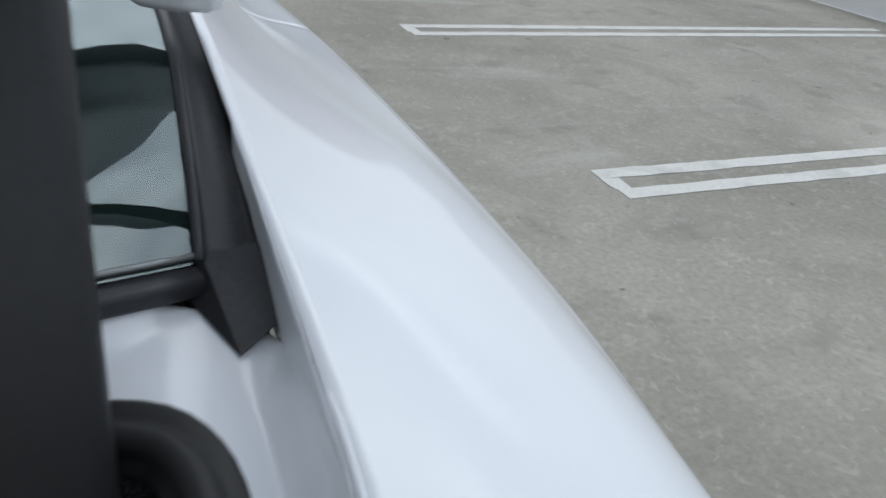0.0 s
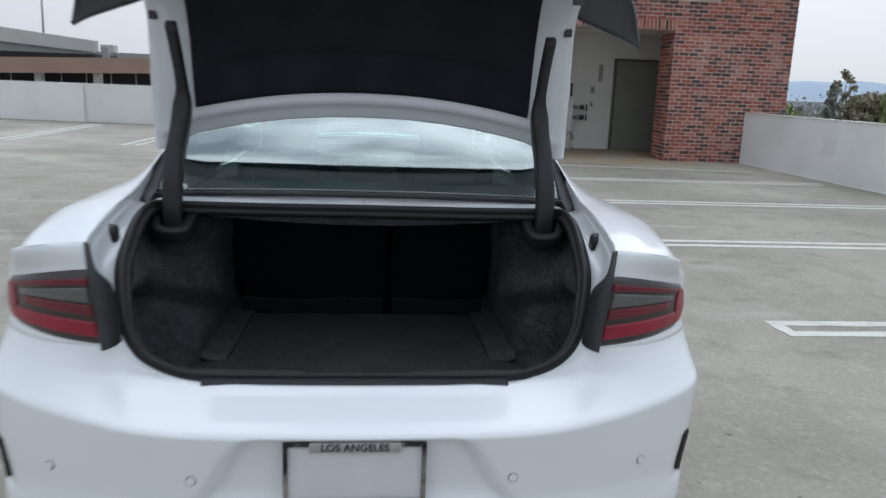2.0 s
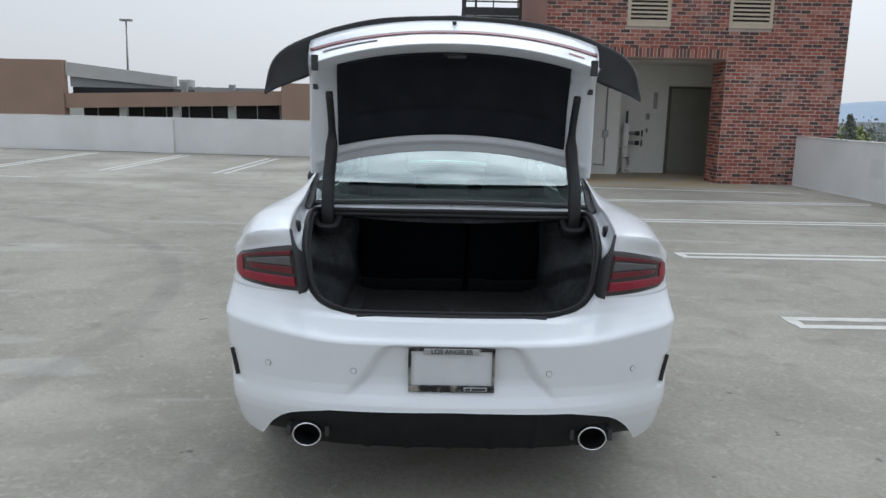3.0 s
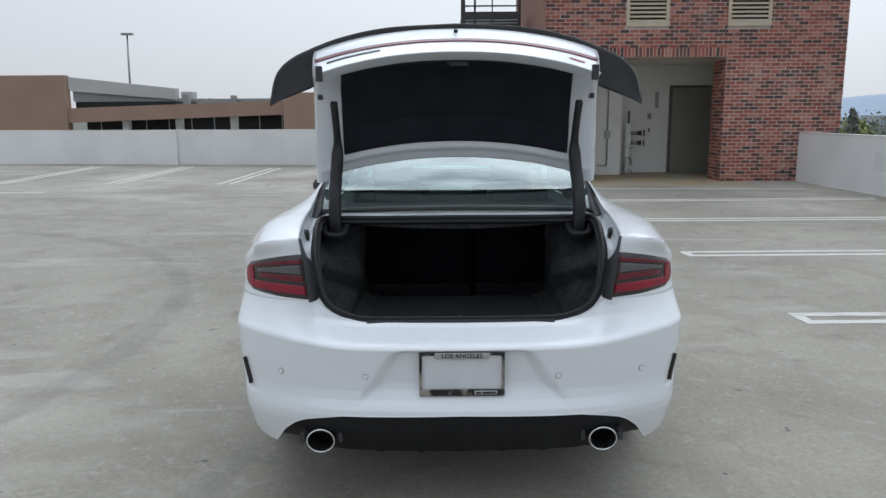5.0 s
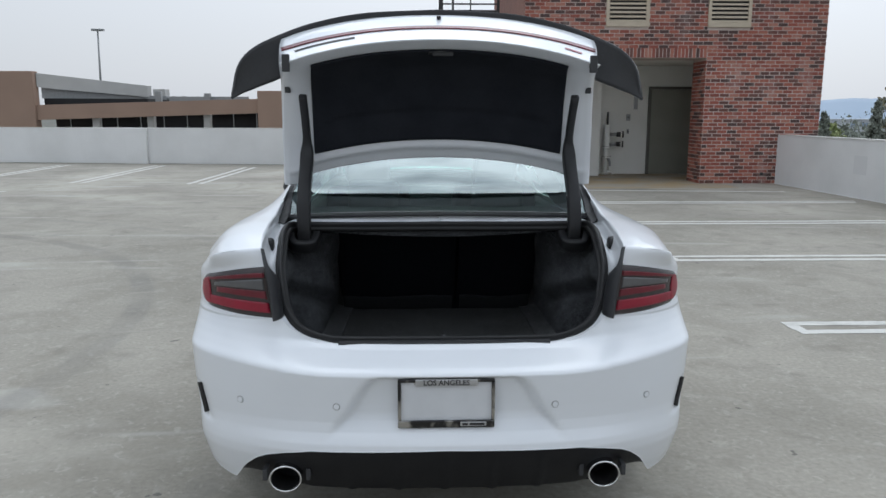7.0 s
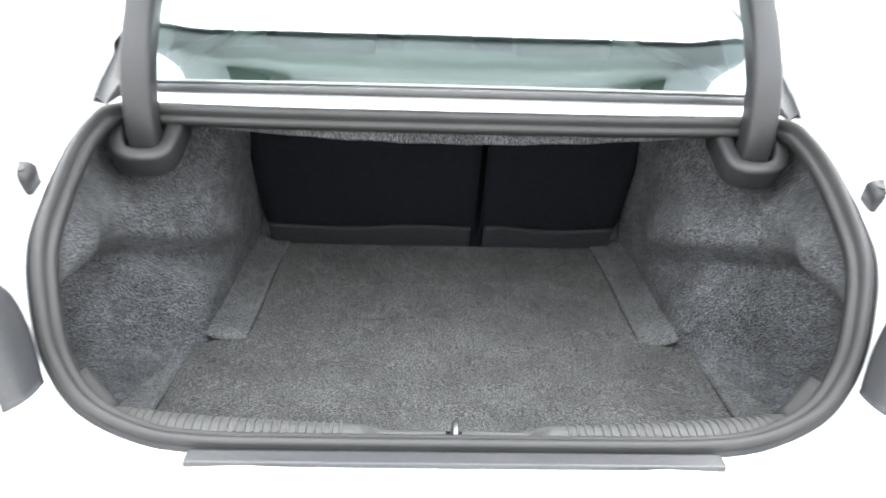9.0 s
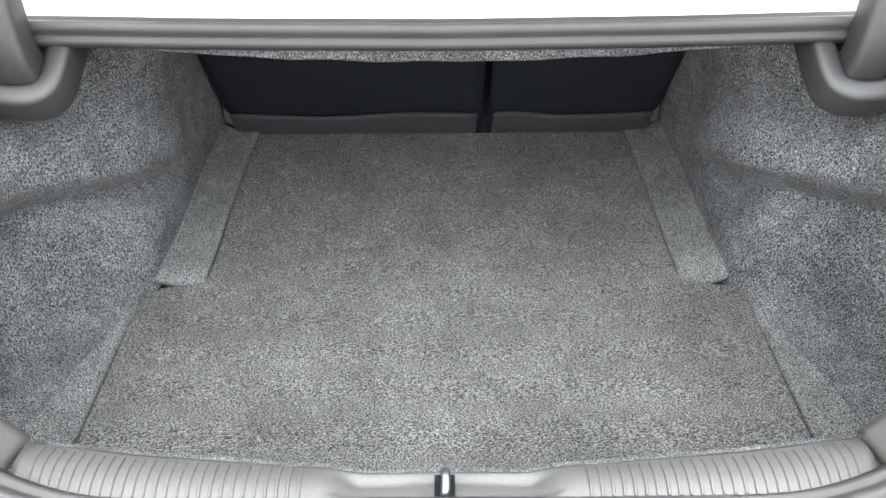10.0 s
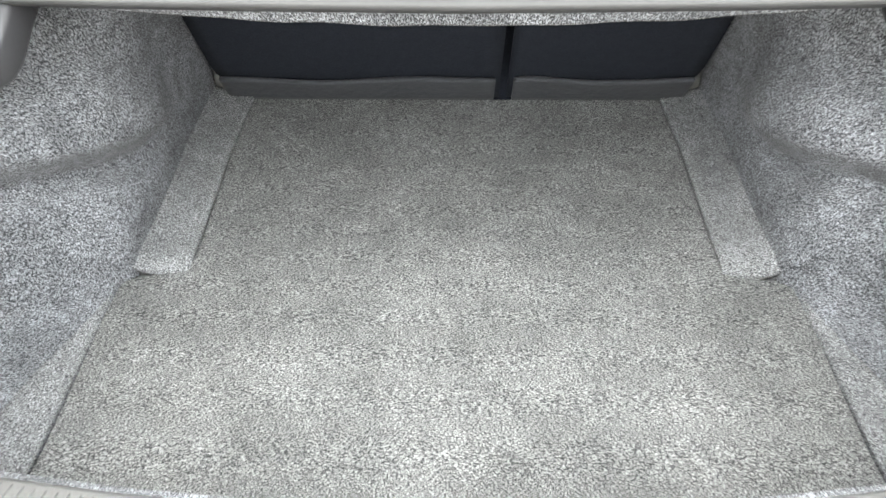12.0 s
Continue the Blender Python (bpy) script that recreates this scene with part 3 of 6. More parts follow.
# ---- stall markings ----
def stripe(points, width=0.10, z=0.004):
    """Flat painted line with slightly ragged edges."""
    rnd = random.Random(int(points[0][0] * 100 + points[0][1] * 37))
    pts = []
    for a, b in zip(points, points[1:]):
        a, b = Vector((*a, 0)), Vector((*b, 0))
        k = max(2, int((b - a).length / 0.12))
        pts += [a + (b - a) * i / k for i in range(k)]
    pts.append(Vector((*points[-1], 0)))
    verts, faces = [], []
    for i, p in enumerate(pts):
        a, b = pts[max(0, i - 1)], pts[min(len(pts) - 1, i + 1)]
        d = (b - a).normalized()
        n = Vector((-d.y, d.x, 0))
        for s in (-1, 1):
            q = p + n * s * (width / 2 + rnd.uniform(-0.006, 0.006))
            verts.append((q.x, q.y, z))
        if i:
            faces.append((2 * i - 2, 2 * i - 1, 2 * i + 1, 2 * i))
    bm = from_lists(verts, faces)
    ext = bmesh.ops.extrude_face_region(bm, geom=list(bm.faces))
    for g in ext["geom"]:
        if isinstance(g, bmesh.types.BMVert):
            g.co.z -= 0.003
    return bm


def double_stripe(x0, x1, y, gap=0.215, skew=0.0, close=True):
    t = thing("stall_marking", "worn white double stall line painted on concrete", "road marking", (x0, y, 0), "stall markings", "structure")
    for s in (-1, 1):
        part("line", stripe([(x0 + (0.0 if s > 0 else 0.015), y + s * gap / 2), (x1 + 0.05 * s, y + skew + s * gap / 2)]), STRIPE, t)
    if close:
        part("end_bar", stripe([(x0 + 0.05, y - gap / 2 + 0.05), (x0 + 0.05, y + gap / 2 - 0.05)]), STRIPE, t)
    return t


for y in (-2.45, 0.27, 2.985, 5.715, 8.46, 11.0):
    if y > 2:
        double_stripe(2.69, 7.9, y)
part("line", stripe([(3.0, 13.26), (7.5, 12.82)]), STRIPE, thing("stall_marking", "single worn white line along the lobby apron", "road marking", (3, 13.2, 0), "stall markings", "structure"))
for xa, xb, ya, yb in ((-10.80, -10.62, 21.2, 15.3), (-7.84, -7.81, 20.95, 15.1), (-4.95, -5.07, 20.1, 14.8), (-14.0, -13.6, 21.6, 15.6), (-17.2, -16.6, 22.0, 16.0), (-1.9, -2.2, 19.8, 14.4)):
    t = thing("stall_marking", "worn white double stall line running to the parapet", "road marking", (xa, ya, 0), "stall markings", "structure")
    for s in (-0.13, 0.13):
        part("line", stripe([(xa + s, ya), (xb + s, yb)], 0.10), STRIPE, t)
part("line", stripe([(-9.6, 13.25), (-8.4, 13.2)]), STRIPE, thing("stall_marking", "short worn white line painted on concrete", "road marking", (-9, 13.2, 0), "stall markings", "structure"))

# ---- brick stair tower ----
Y0 = 14.70
tower = thing("stair_tower", "red brick stair and lift tower with a recessed lobby", "building", (5.8, Y0, 0), kind="structure")
X0, X1, OX0, OX1, OZ, TOP = 2.33, 9.10, 3.35, 6.42, 2.80, 7.6
walls = join(box((OX1, Y0 - 0.001, -0.44), (X1, 15.5, TOP)), box((X0, Y0 - 0.001, -0.44), (OX0, 15.5, TOP)), box((OX0 + 0.001, Y0 - 0.001, OZ), (OX1 - 0.001, 15.5, TOP)))
part("wall", walls, MORTAR, tower, "mortar bed behind the bricks")
part("side_wall", box((X1 - 0.3, 15.501, -0.44), (X1, 21.0, TOP)), RUST_STUCCO, tower)
part("rear_wall", box((X0, 21.001, -0.44), (X1, 21.3, TOP)), RUST_STUCCO, tower)
part("return_wall", box((X0 - 0.012, Y0 + 0.03, -0.44), (X0 + 0.3, 21.0, TOP)), RUST_STUCCO, tower, "rough brown stucco")
part("roof", box((X0 - 0.05, Y0 - 0.05, TOP), (X1 + 0.05, 21.35, TOP + 0.25), 0.02), CAP, tower)
part("lobby_ceiling", box((OX0 - 0.6, 15.502, OZ + 0.0), (X1 - 0.302, 21.0, OZ + 0.2)), NICHE_PAINT, tower)
part("lobby_rear_wall", box((4.62, 17.5, 0), (X1 - 0.302, 17.8, OZ)), NICHE_PAINT, tower, "dull grey painted wall")
part("lobby_side_wall", box((2.64, 16.8, 0), (4.60, 17.78, OZ)), PANEL_PAINT, tower, "white painted projecting wall")
door = part("door", box((6.08, 17.44, 0.01), (7.15, 17.497, 2.2), 0.004), DOOR_PAINT, tower, "closed olive-grey metal door")
part("door_frame", join(box((6.01, 17.42, 0), (6.078, 17.499, 2.27), 0.003), box((7.152, 17.42, 0), (7.22, 17.499, 2.27), 0.003), box((6.08, 17.42, 2.203), (7.15, 17.499, 2.27), 0.003)), DOOR_FRAME, door, "dark painted door frame")
part("apron", box((2.4, 13.62, 0.0), (6.9, 17.5, 0.004)), APRON, tower, "ochre stained concrete apron")

# bricks: courses of stretchers with a soldier course over the opening
BL, BH, BD, JO = 0.208, 0.067, 0.03, 0.014
CO, PI = BH + JO, BL + JO


def brick_mesh(name, w, h):
    bm = box((-w / 2, 0, -h / 2), (w / 2, BD, h / 2))
    bmesh.ops.bevel(bm, geom=[e for e in bm.edges if all(v.co.y < 0.001 for v in e.verts)], offset=0.004, segments=1, affect="EDGES")
    me = bpy.data.meshes.new(name)
    bm.to_mesh(me)
    bm.free()
    return me


full, half, soldier = brick_mesh("brick", BL, BH), brick_mesh("brick_half", (BL - JO) / 2, BH), brick_mesh("brick_soldier", BH, BL)
louvres = [(4.12, 5.08, 3.46, 4.62), (6.39, 7.36, 3.46, 4.62)]
spots = []
for c in range(int(TOP / CO)):
    z = c * CO + CO / 2
    shift = (c % 2) * PI / 2
    n = int((X1 - X0) / PI) + 2
    for i in range(n):
        a = X0 + i * PI - shift
        lo, hi = max(a, X0), min(a + BL, X1)
        if hi - lo < 0.05:
            continue
        x = (lo + hi) / 2
        if OX0 - 0.04 < x < OX1 + 0.04 and z < OZ + 0.215:
            if z < OZ or lo < OX1 - 0.02 and hi > OX0 + 0.02:
                if hi > OX1 + 0.10:
                    lo = OX1 + 0.004
                elif lo < OX0 - 0.10:
                    hi = OX0 - 0.004
                else:
                    continue
        runs = [(lo, hi)]
        for l, r, b, t in louvres:
            if b - CO / 2 < z < t + CO / 2 and lo < r and hi > l:
                # courses meet the frame; what would lie behind it is cut away
                runs = [q for q in ((lo, min(hi, l + 0.004)), (max(lo, r - 0.004), hi)) if q[1] - q[0] > 0.03]
        spots += [((p + q) / 2, z, (q - p) / BL) for p, q in runs]
BRICK_SPOTS = spots

# louvred vents
for l, r, b, t in louvres:
    lv = thing("louvre_vent", "beige metal louvred vent set in the brick wall", "vent", ((l + r) / 2, Y0, b), "louvre vents")
    for nm, lo, hi in (("sill", (l, Y0 - 0.05, b), (r, Y0 + 0.012, b + 0.10)), ("head", (l, Y0 - 0.035, t - 0.09), (r, Y0 + 0.012, t)),
                       ("jamb", (l, Y0 - 0.035, b + 0.101), (l + 0.075, Y0 + 0.012, t - 0.091)), ("jamb", (r - 0.075, Y0 - 0.035, b + 0.101), (r, Y0 + 0.012, t - 0.091))):
        part(nm, box(lo, hi, 0.006), LOUVRE_PAINT, lv)
    # near-black sheet paints the shade seen between the slats
    part("backing", box((l + 0.076, Y0 - 0.004, b + 0.101), (r - 0.076, Y0 + 0.012, t - 0.091)), VOID_SHADE, lv, "dark backing painted as the shade behind the slats")
    k = 11
    for i in range(k):
        z = b + 0.135 + i * (t - b - 0.25) / (k - 1)
        bm = box((l + 0.077, -0.042, -0.008), (r - 0.077, 0.036, 0.008), 0.003, 1)
        bm.transform(pose(0, Y0 - 0.012, z, 48, 0, 0))
        part("slat", bm, LOUVRE_PAINT, lv)

# standpipe with two valves, small pipes, wall fittings in the lobby
pipe = thing("standpipe", "grey fire standpipe with two black hose valves", "pipe", (4.90, 17.25, 0))
part("riser", sweep([(4.90, 17.25, 0.0), (4.90, 17.25, 1.30)], ring(0.085, 16), up=(0, 1, 0)), PANEL_PAINT, pipe, smooth=True)
for z in (0.02, 0.42, 0.68):
    fl = part("flange", sweep([(4.90, 17.25, z), (4.90, 17.25, z + 0.05)], ring(0.118, 16), up=(0, 1, 0)), PANEL_PAINT, pipe, smooth=True)
    for i in range(8):
        a = 2 * math.pi * i / 8
        part("bolt", sweep([(4.90 + 0.1 * math.cos(a), 17.25 + 0.1 * math.sin(a), z - 0.012), (4.90 + 0.1 * math.cos(a), 17.25 + 0.1 * math.sin(a), z + 0.065)], ring(0.012, 6), up=(0, 1, 0)), METAL_DARK, fl)
drain = part("drain_valve", sweep(spline([(4.90, 17.17, 0.44), (4.95, 17.10, 0.36), (4.96, 17.08, 0.24)], 8), ring(0.03, 8), up=(1, 0, 0)), METAL_GREY, pipe, smooth=True)
part("elbow", sweep(spline([(4.90, 17.2, 0.10), (4.98, 17.06, 0.10), (5.04, 17.02, 0.03)], 8), ring(0.032, 8), up=(0, 0, 1)), PANEL_PAINT, pipe, smooth=True)
part("cap", sweep([(4.90, 17.25, 1.30), (4.90, 17.25, 1.36), (4.90, 17.25, 1.62)], ring(0.028, 10), up=(0, 1, 0)), METAL_DARK, pipe, smooth=True)
for z in (0.80, 1.05):
    v = part("valve", sweep([(4.96, 17.2, z), (5.12, 17.15, z)], ring(0.045, 12)), METAL_GREY, pipe, smooth=True)
    part("hose_thread", sweep([(5.12, 17.15, z), (5.22, 17.12, z)], ring(0.06, 12)), METAL_DARK, v, smooth=True)
    part("hand_wheel", sweep([(5.26, 17.11, z), (5.29, 17.1, z)], ring(0.085, 14)), METAL_DARK, v, smooth=True)
lead = thing("conduit", "thin dark conduit with an elbow on the white wall", "pipe", (4.25, 16.77, 0))
part("tube", sweep(spline([(4.25, 16.77, 2.79), (4.25, 16.77, 1.2), (4.25, 16.77, 0.32), (4.2, 16.77, 0.25), (4.0, 16.77, 0.25)], 24), ring(0.016, 8), up=(0, 1, 0)), METAL_GREY, lead, smooth=True)
part("junction_box", box((4.18, 16.73, 0.95), (4.32, 16.8, 1.12), 0.006), METAL_GREY, lead)
for x, z, w, h, nm, lab in ((5.50, 1.48, 0.10, 0.17, "call_station", "round grey call fitting on the lobby wall"), (5.50, 1.12, 0.05, 0.12, "key_switch", "small grey key switch on the lobby wall"), (5.68, 1.9, 0.10, 0.42, "notice_plate", "narrow grey notice plate beside the door")):
    f = thing(nm, lab, "wall fitting", (x, 17.46, z))
    part("plate", box((x - w / 2, 17.462, z - h / 2), (x + w / 2, 17.499, z + h / 2), 0.008), METAL_GREY, f)
    if nm != "notice_plate":
        part("button", sweep([(x, 17.462, z), (x, 17.45, z)], ring(0.022, 12)), METAL_DARK, f, smooth=True)
sp = thing("wall_spigot", "small dark pipe stub low on the brick wall", "pipe", (7.85, Y0, 0.22))
part("stub", sweep([(7.85, Y0 + 0.02, 0.22), (7.85, Y0 - 0.06, 0.22)], ring(0.035, 10)), METAL_DARK, sp, smooth=True)

# steel stair landing beside the tower
stair = thing("steel_stair", "dark steel stair landing with upright railing beside the tower", "stair", (1.3, 18, 0))
part("landing", box((0.55, 17.2, 3.98), (2.04, 19.0, 4.12), 0.01), METAL_DARK, stair)
part("stringer", box((0.55, 17.15, 3.70), (2.04, 17.2, 4.12), 0.008), METAL_DARK, stair)
for x, w in ((0.57, 0.055), (0.87, 0.028), (1.31, 0.016), (2.0, 0.034)):
    part("post", box((x - w, 17.12, 3.6), (x + w, 17.149, 5.3), 0.004), METAL_DARK, stair)
for z in (3.84, 3.91):
    part("tread_edge", box((0.63, 17.125, z - 0.012), (1.96, 17.149, z + 0.012), 0.003), METAL_GREY, stair, "worn grey steel edge")
for z in (4.26, 5.32):
    part("rail", box((0.55, 17.151, z - 0.018), (2.03, 17.19, z + 0.018), 0.004), METAL_DARK, stair)
for x in (0.64, 1.95):
    part("column", box((x - 0.07, 17.9, 0), (x + 0.07, 18.04, 3.98), 0.006), METAL_DARK, stair)

# ---- neighbouring garage ----
gar = thing("parking_garage", "tan concrete parking garage with a pale sloping ramp wall", "building", (-25, 62, -11))
G = 60.0
part("tower_wall", box((-46, G, -11), (-30.4, G + 0.9, 4.85), 0.05), TAN_CONCRETE, gar)
part("ramp_wall", from_lists([(-30.35, G + 0.5, 4.72), (-24.2, G + 8, 4.0), (-24.2, G + 8, 3.0), (-30.35, G + 0.5, 3.62), (-30.35, G + 1.1, 4.72), (-24.0, G + 8.5, 4.0), (-24.0, G + 8.5, 3.0), (-30.35, G + 1.1, 3.62)],
     [(0, 1, 2, 3), (4, 7, 6, 5), (0, 4, 5, 1), (3, 2, 6, 7), (1, 5, 6, 2), (0, 3, 7, 4)]), PALE_CONCRETE, gar, "pale concrete ramp wall")
part("ramp_soffit", from_lists([(-30.35, G + 1.2, 3.6), (-24.0, G + 8.6, 2.98), (-24.0, G + 8.6, 2.5), (-30.35, G + 1.2, 2.75), (-30.35, G + 3, 3.6), (-22.0, G + 10, 2.98), (-22, G + 10, 2.5), (-30.35, G + 3, 2.75)],
     [(0, 1, 2, 3), (4, 7, 6, 5), (0, 4, 5, 1), (3, 2, 6, 7), (1, 5, 6, 2), (0, 3, 7, 4)]), METAL_GREY, gar)
# solid dark block in place of the shaded space under the ramp
part("upper_storey", box((-30.3, G + 1.45, 2.02), (-22.0, G + 11.5, 2.74)), VOID_SHADE, gar, "dark block painted as the shaded parking level under the ramp")
part("spandrel", from_lists([(-30.38, G + 0.2, 2.2), (-12.75, G + 0.2, 2.72), (-12.75, G + 0.2, 1.58), (-30.38, G + 0.2, 1.02), (-30.38, G + 0.6, 2.2), (-12.75, G + 0.6, 2.72), (-12.75, G + 0.6, 1.58), (-30.38, G + 0.6, 1.02)],
     [(0, 1, 2, 3), (4, 7, 6, 5), (0, 4, 5, 1), (3, 2, 6, 7), (1, 5, 6, 2), (0, 3, 7, 4)]), TAN_CONCRETE, gar)
part("end_wall", box((-12.7, G - 0.3, -11), (-1.5, G + 12, 3.35), 0.05), TAN_CONCRETE, gar)
# the shaded storey is likewise a solid block, its shade in the colour
part("dark_storey", box((-30.3, G + 3.2, -11), (-12.72, G + 12, 1.6)), VOID_SHADE, gar, "dark block painted as a shaded parking level")
part("upper_deck", box((-30.3, G + 2.6, 1.62), (-12.72, G + 11.9, 2.0)), PALE_CONCRETE, gar)
part("lower_spandrel", box((-30.3, G + 0.2, -2.6), (-12.72, G + 0.6, -0.9)), TAN_CONCRETE, gar)
for x in (-26.0, -21.6, -17.05):
    part("column", box((x - 0.28, G + 0.75, -11), (x + 0.28, G + 1.3, 1.7), 0.03), PALE_CONCRETE, gar)
for i in range(9):
    x = -28.4 + i * 1.9
    part("post", box((x - 0.03, G + 1.6, 0.0), (x + 0.03, G + 1.66, 1.6)), METAL_GREY, gar)
for x, z in ((-21.3, 3.35), (-17.3, 3.2)):
    part("light_bollard", box((x - 0.25, G + 2.0, 1.9), (x + 0.25, G + 2.4, z), 0.03), METAL_GREY, gar, "grey upright bollard")
for i in range(7):
    x = -23.6 + i * 0.42
    part("plant_unit", box((x, G + 9, 2.6), (x + 0.34, G + 9.8, 3.0 + 0.12 * (i % 2)), 0.03), METAL_GREY, gar)
part("plant_house", box((-24.1, G + 9.2, 2.5), (-23.0, G + 10.5, 3.75), 0.04), PALE_CONCRETE, gar)
part("rail_beam", box((-20.6, G + 2.6, 2.35), (-14.0, G + 2.8, 2.95), 0.02), METAL_GREY, gar)
lamp_post = thing("street_lamp", "tall grey lamp post with a flat twin head", "street lamp", (-27.3, G + 5.5, 2.9))
part("pole", sweep([(-27.3, G + 5.5, 2.9), (-27.26, G + 5.5, 5.5), (-27.2, G + 5.5, 8.6)], ring(0.085, 10), up=(0, 1, 0), scales=[1.2, 1, 0.8]), METAL_GREY, lamp_post, smooth=True)
for s in (-1, 1):
    part("lamp_head", box((-27.2 + (0.05 if s > 0 else -0.5), G + 5.3, 8.5), (-27.2 + (0.5 if s > 0 else -0.05), G + 5.75, 8.68), 0.03), METAL_GREY, lamp_post)


# ---- trees beyond the deck ----
def leaf_cloud(rnd, blobs, count, size, flat=0.6):
    """Many small leaf cards gathered in clumps; blobs: centre, radius."""
    verts, faces = [], []
    weights = [b[1] ** 2 for b in blobs]
    for _ in range(count):
        c, r = rnd.choices(blobs, weights)[0]
        d = Vector((rnd.gauss(0, 1), rnd.gauss(0, 1), rnd.gauss(0, 0.8))).normalized() * r * rnd.uniform(0.3, 1.15)
        p = Vector(c) + d
        q = Euler((rnd.uniform(0, 6.3), rnd.uniform(0, 6.3), rnd.uniform(0, 6.3))).to_matrix()
        s = size * rnd.uniform(0.6, 1.5)
        k = len(verts)
        for a, b in ((-1, 0), (0, -flat), (1, 0), (0, flat)):
            verts.append(p + q @ Vector((a * s, b * s, 0.12 * s * abs(a))))
        faces.append((k, k + 1, k + 2, k + 3))
    return from_lists(verts, faces)


def tree(name, label, x, y, base, top, width, leaf, seed, shape="round", leaves=2600, size=0.30, trunk=0.28):
    rnd = random.Random(seed)
    t = thing(name, label, "tree", (x, y, base), "trees beyond the parapet")
    h = top - base
    spine = [(x, y, base), (x + rnd.uniform(-.2, .2), y, base + h * 0.4), (x + rnd.uniform(-.3, .3), y, base + h * 0.7), (x, y, base + h * 0.93)]
    sp = spline(spine, 10)
    part("trunk", sweep(sp, ring(trunk, 8), up=(0, 1, 0), scales=[1 - 0.85 * i / 10 for i in range(11)]), BARK, t, smooth=True)
    blobs = []
    n = {"round": 46, "open": 26, "cone": 34, "slim": 18}[shape]
    limbs = []
    for i in range(n):
        f = i / (n - 1)
        if shape == "cone":
            z, r = base + h * (0.25 + 0.72 * f), width * 0.5 * (1.02 - f) + 0.15
            br = 0.26 * r + 0.28
        elif shape == "slim":
            z, r = base + h * (0.55 + 0.42 * f), width * 0.5 * math.sin(0.4 + 2.5 * f)
            br = 0.09 * width + 0.2
        elif shape == "open":
            z, r = base + h * (0.50 + 0.47 * f), width * 0.5 * math.sin(0.5 + 2.3 * f) * rnd.uniform(0.5, 1.1)
            br = width * rnd.uniform(0.06, 0.125)
        else:
            z, r = base + h * (0.45 + 0.5 * f), width * 0.5 * math.sin(0.6 + 2.2 * f) * rnd.uniform(0.6, 1.0)
            br = width * rnd.uniform(0.07, 0.14)
        a = i * 2.4 + rnd.uniform(-.4, .4)
        c = (x + r * math.cos(a), y + r * math.sin(a), z)
        blobs.append((c, br))
        if i % 3 == 0:
            limbs.append((min(z - 0.3, base + h * 0.85), c))
    for z, c in limbs:
        z0 = base + (z - base) * 0.75
        part("limb", sweep(spline([(x, y, z0), ((x + c[0]) / 2, (y + c[1]) / 2, (z0 + c[2]) / 2 + 0.2), c], 5), ring(trunk * 0.3, 6), up=(0.1, 0.2, 1), scales=[1, 0.9, 0.8, 0.65, 0.5, 0.35]), BARK, t, smooth=True)
    part("crown", leaf_cloud(rnd, blobs, int(leaves * 2.2), size * 0.62), leaf, t)
    return t


tree("conifer_tree", "dark green conical tree beyond the parapet", 50.9, 80, -11, 3.3, 2.5, LEAF_DARK, 3, "cone", 2200, 0.30)
tree("slender_tree", "slender feathery tree beyond the parapet", 53.6, 82, -11, 4.7, 2.8, LEAF_OLIVE, 4, "slim", 800, 0.26, 0.16)
tree("broad_tree", "broad olive-green tree with a domed crown", 57.6, 84, -11, 2.4, 5.5, LEAF_OLIVE, 5, "round", 3200, 0.34)
tree("broad_tree", "broad olive-green tree with a domed crown", 60.0, 82, -11, 2.9, 5.2, LEAF_GREEN, 6, "round", 3200, 0.34)
tree("eucalyptus_tree", "tall dark open-crowned tree beyond the parapet", 65.4, 80, -11, 5.2, 6.4, LEAF_DARK, 7, "open", 1900, 0.36)
tree("broad_tree", "low dark tree beyond the parapet", 71.5, 86, -11, 1.0, 5.0, LEAF_DARK, 8, "round", 2400, 0.34)
tree("broad_tree", "low olive tree beyond the parapet", 78.0, 84, -11, 0.9, 6.0, LEAF_OLIVE, 9, "round", 2600, 0.36)
tree("broad_tree", "dark round tree beyond the parapet", 86.5, 82, -11, 2.4, 6.0, LEAF_DARK, 10, "open", 2600, 0.36)
tree("eucalyptus_tree", "dark round tree at the edge of the view", 95.0, 78, -11, 3.5, 9.0, LEAF_DARK, 12, "open", 2600, 0.36)
tree("conifer_tree", "dark narrow tree near the brick tower", 45.0, 80, -11, 1.9, 2.0, LEAF_DARK, 13, "cone", 2000, 0.30)
tree("broad_tree", "low green tree near the brick tower", 47.6, 84, -11, 0.9, 5.0, LEAF_GREEN, 14, "round", 2400, 0.32)


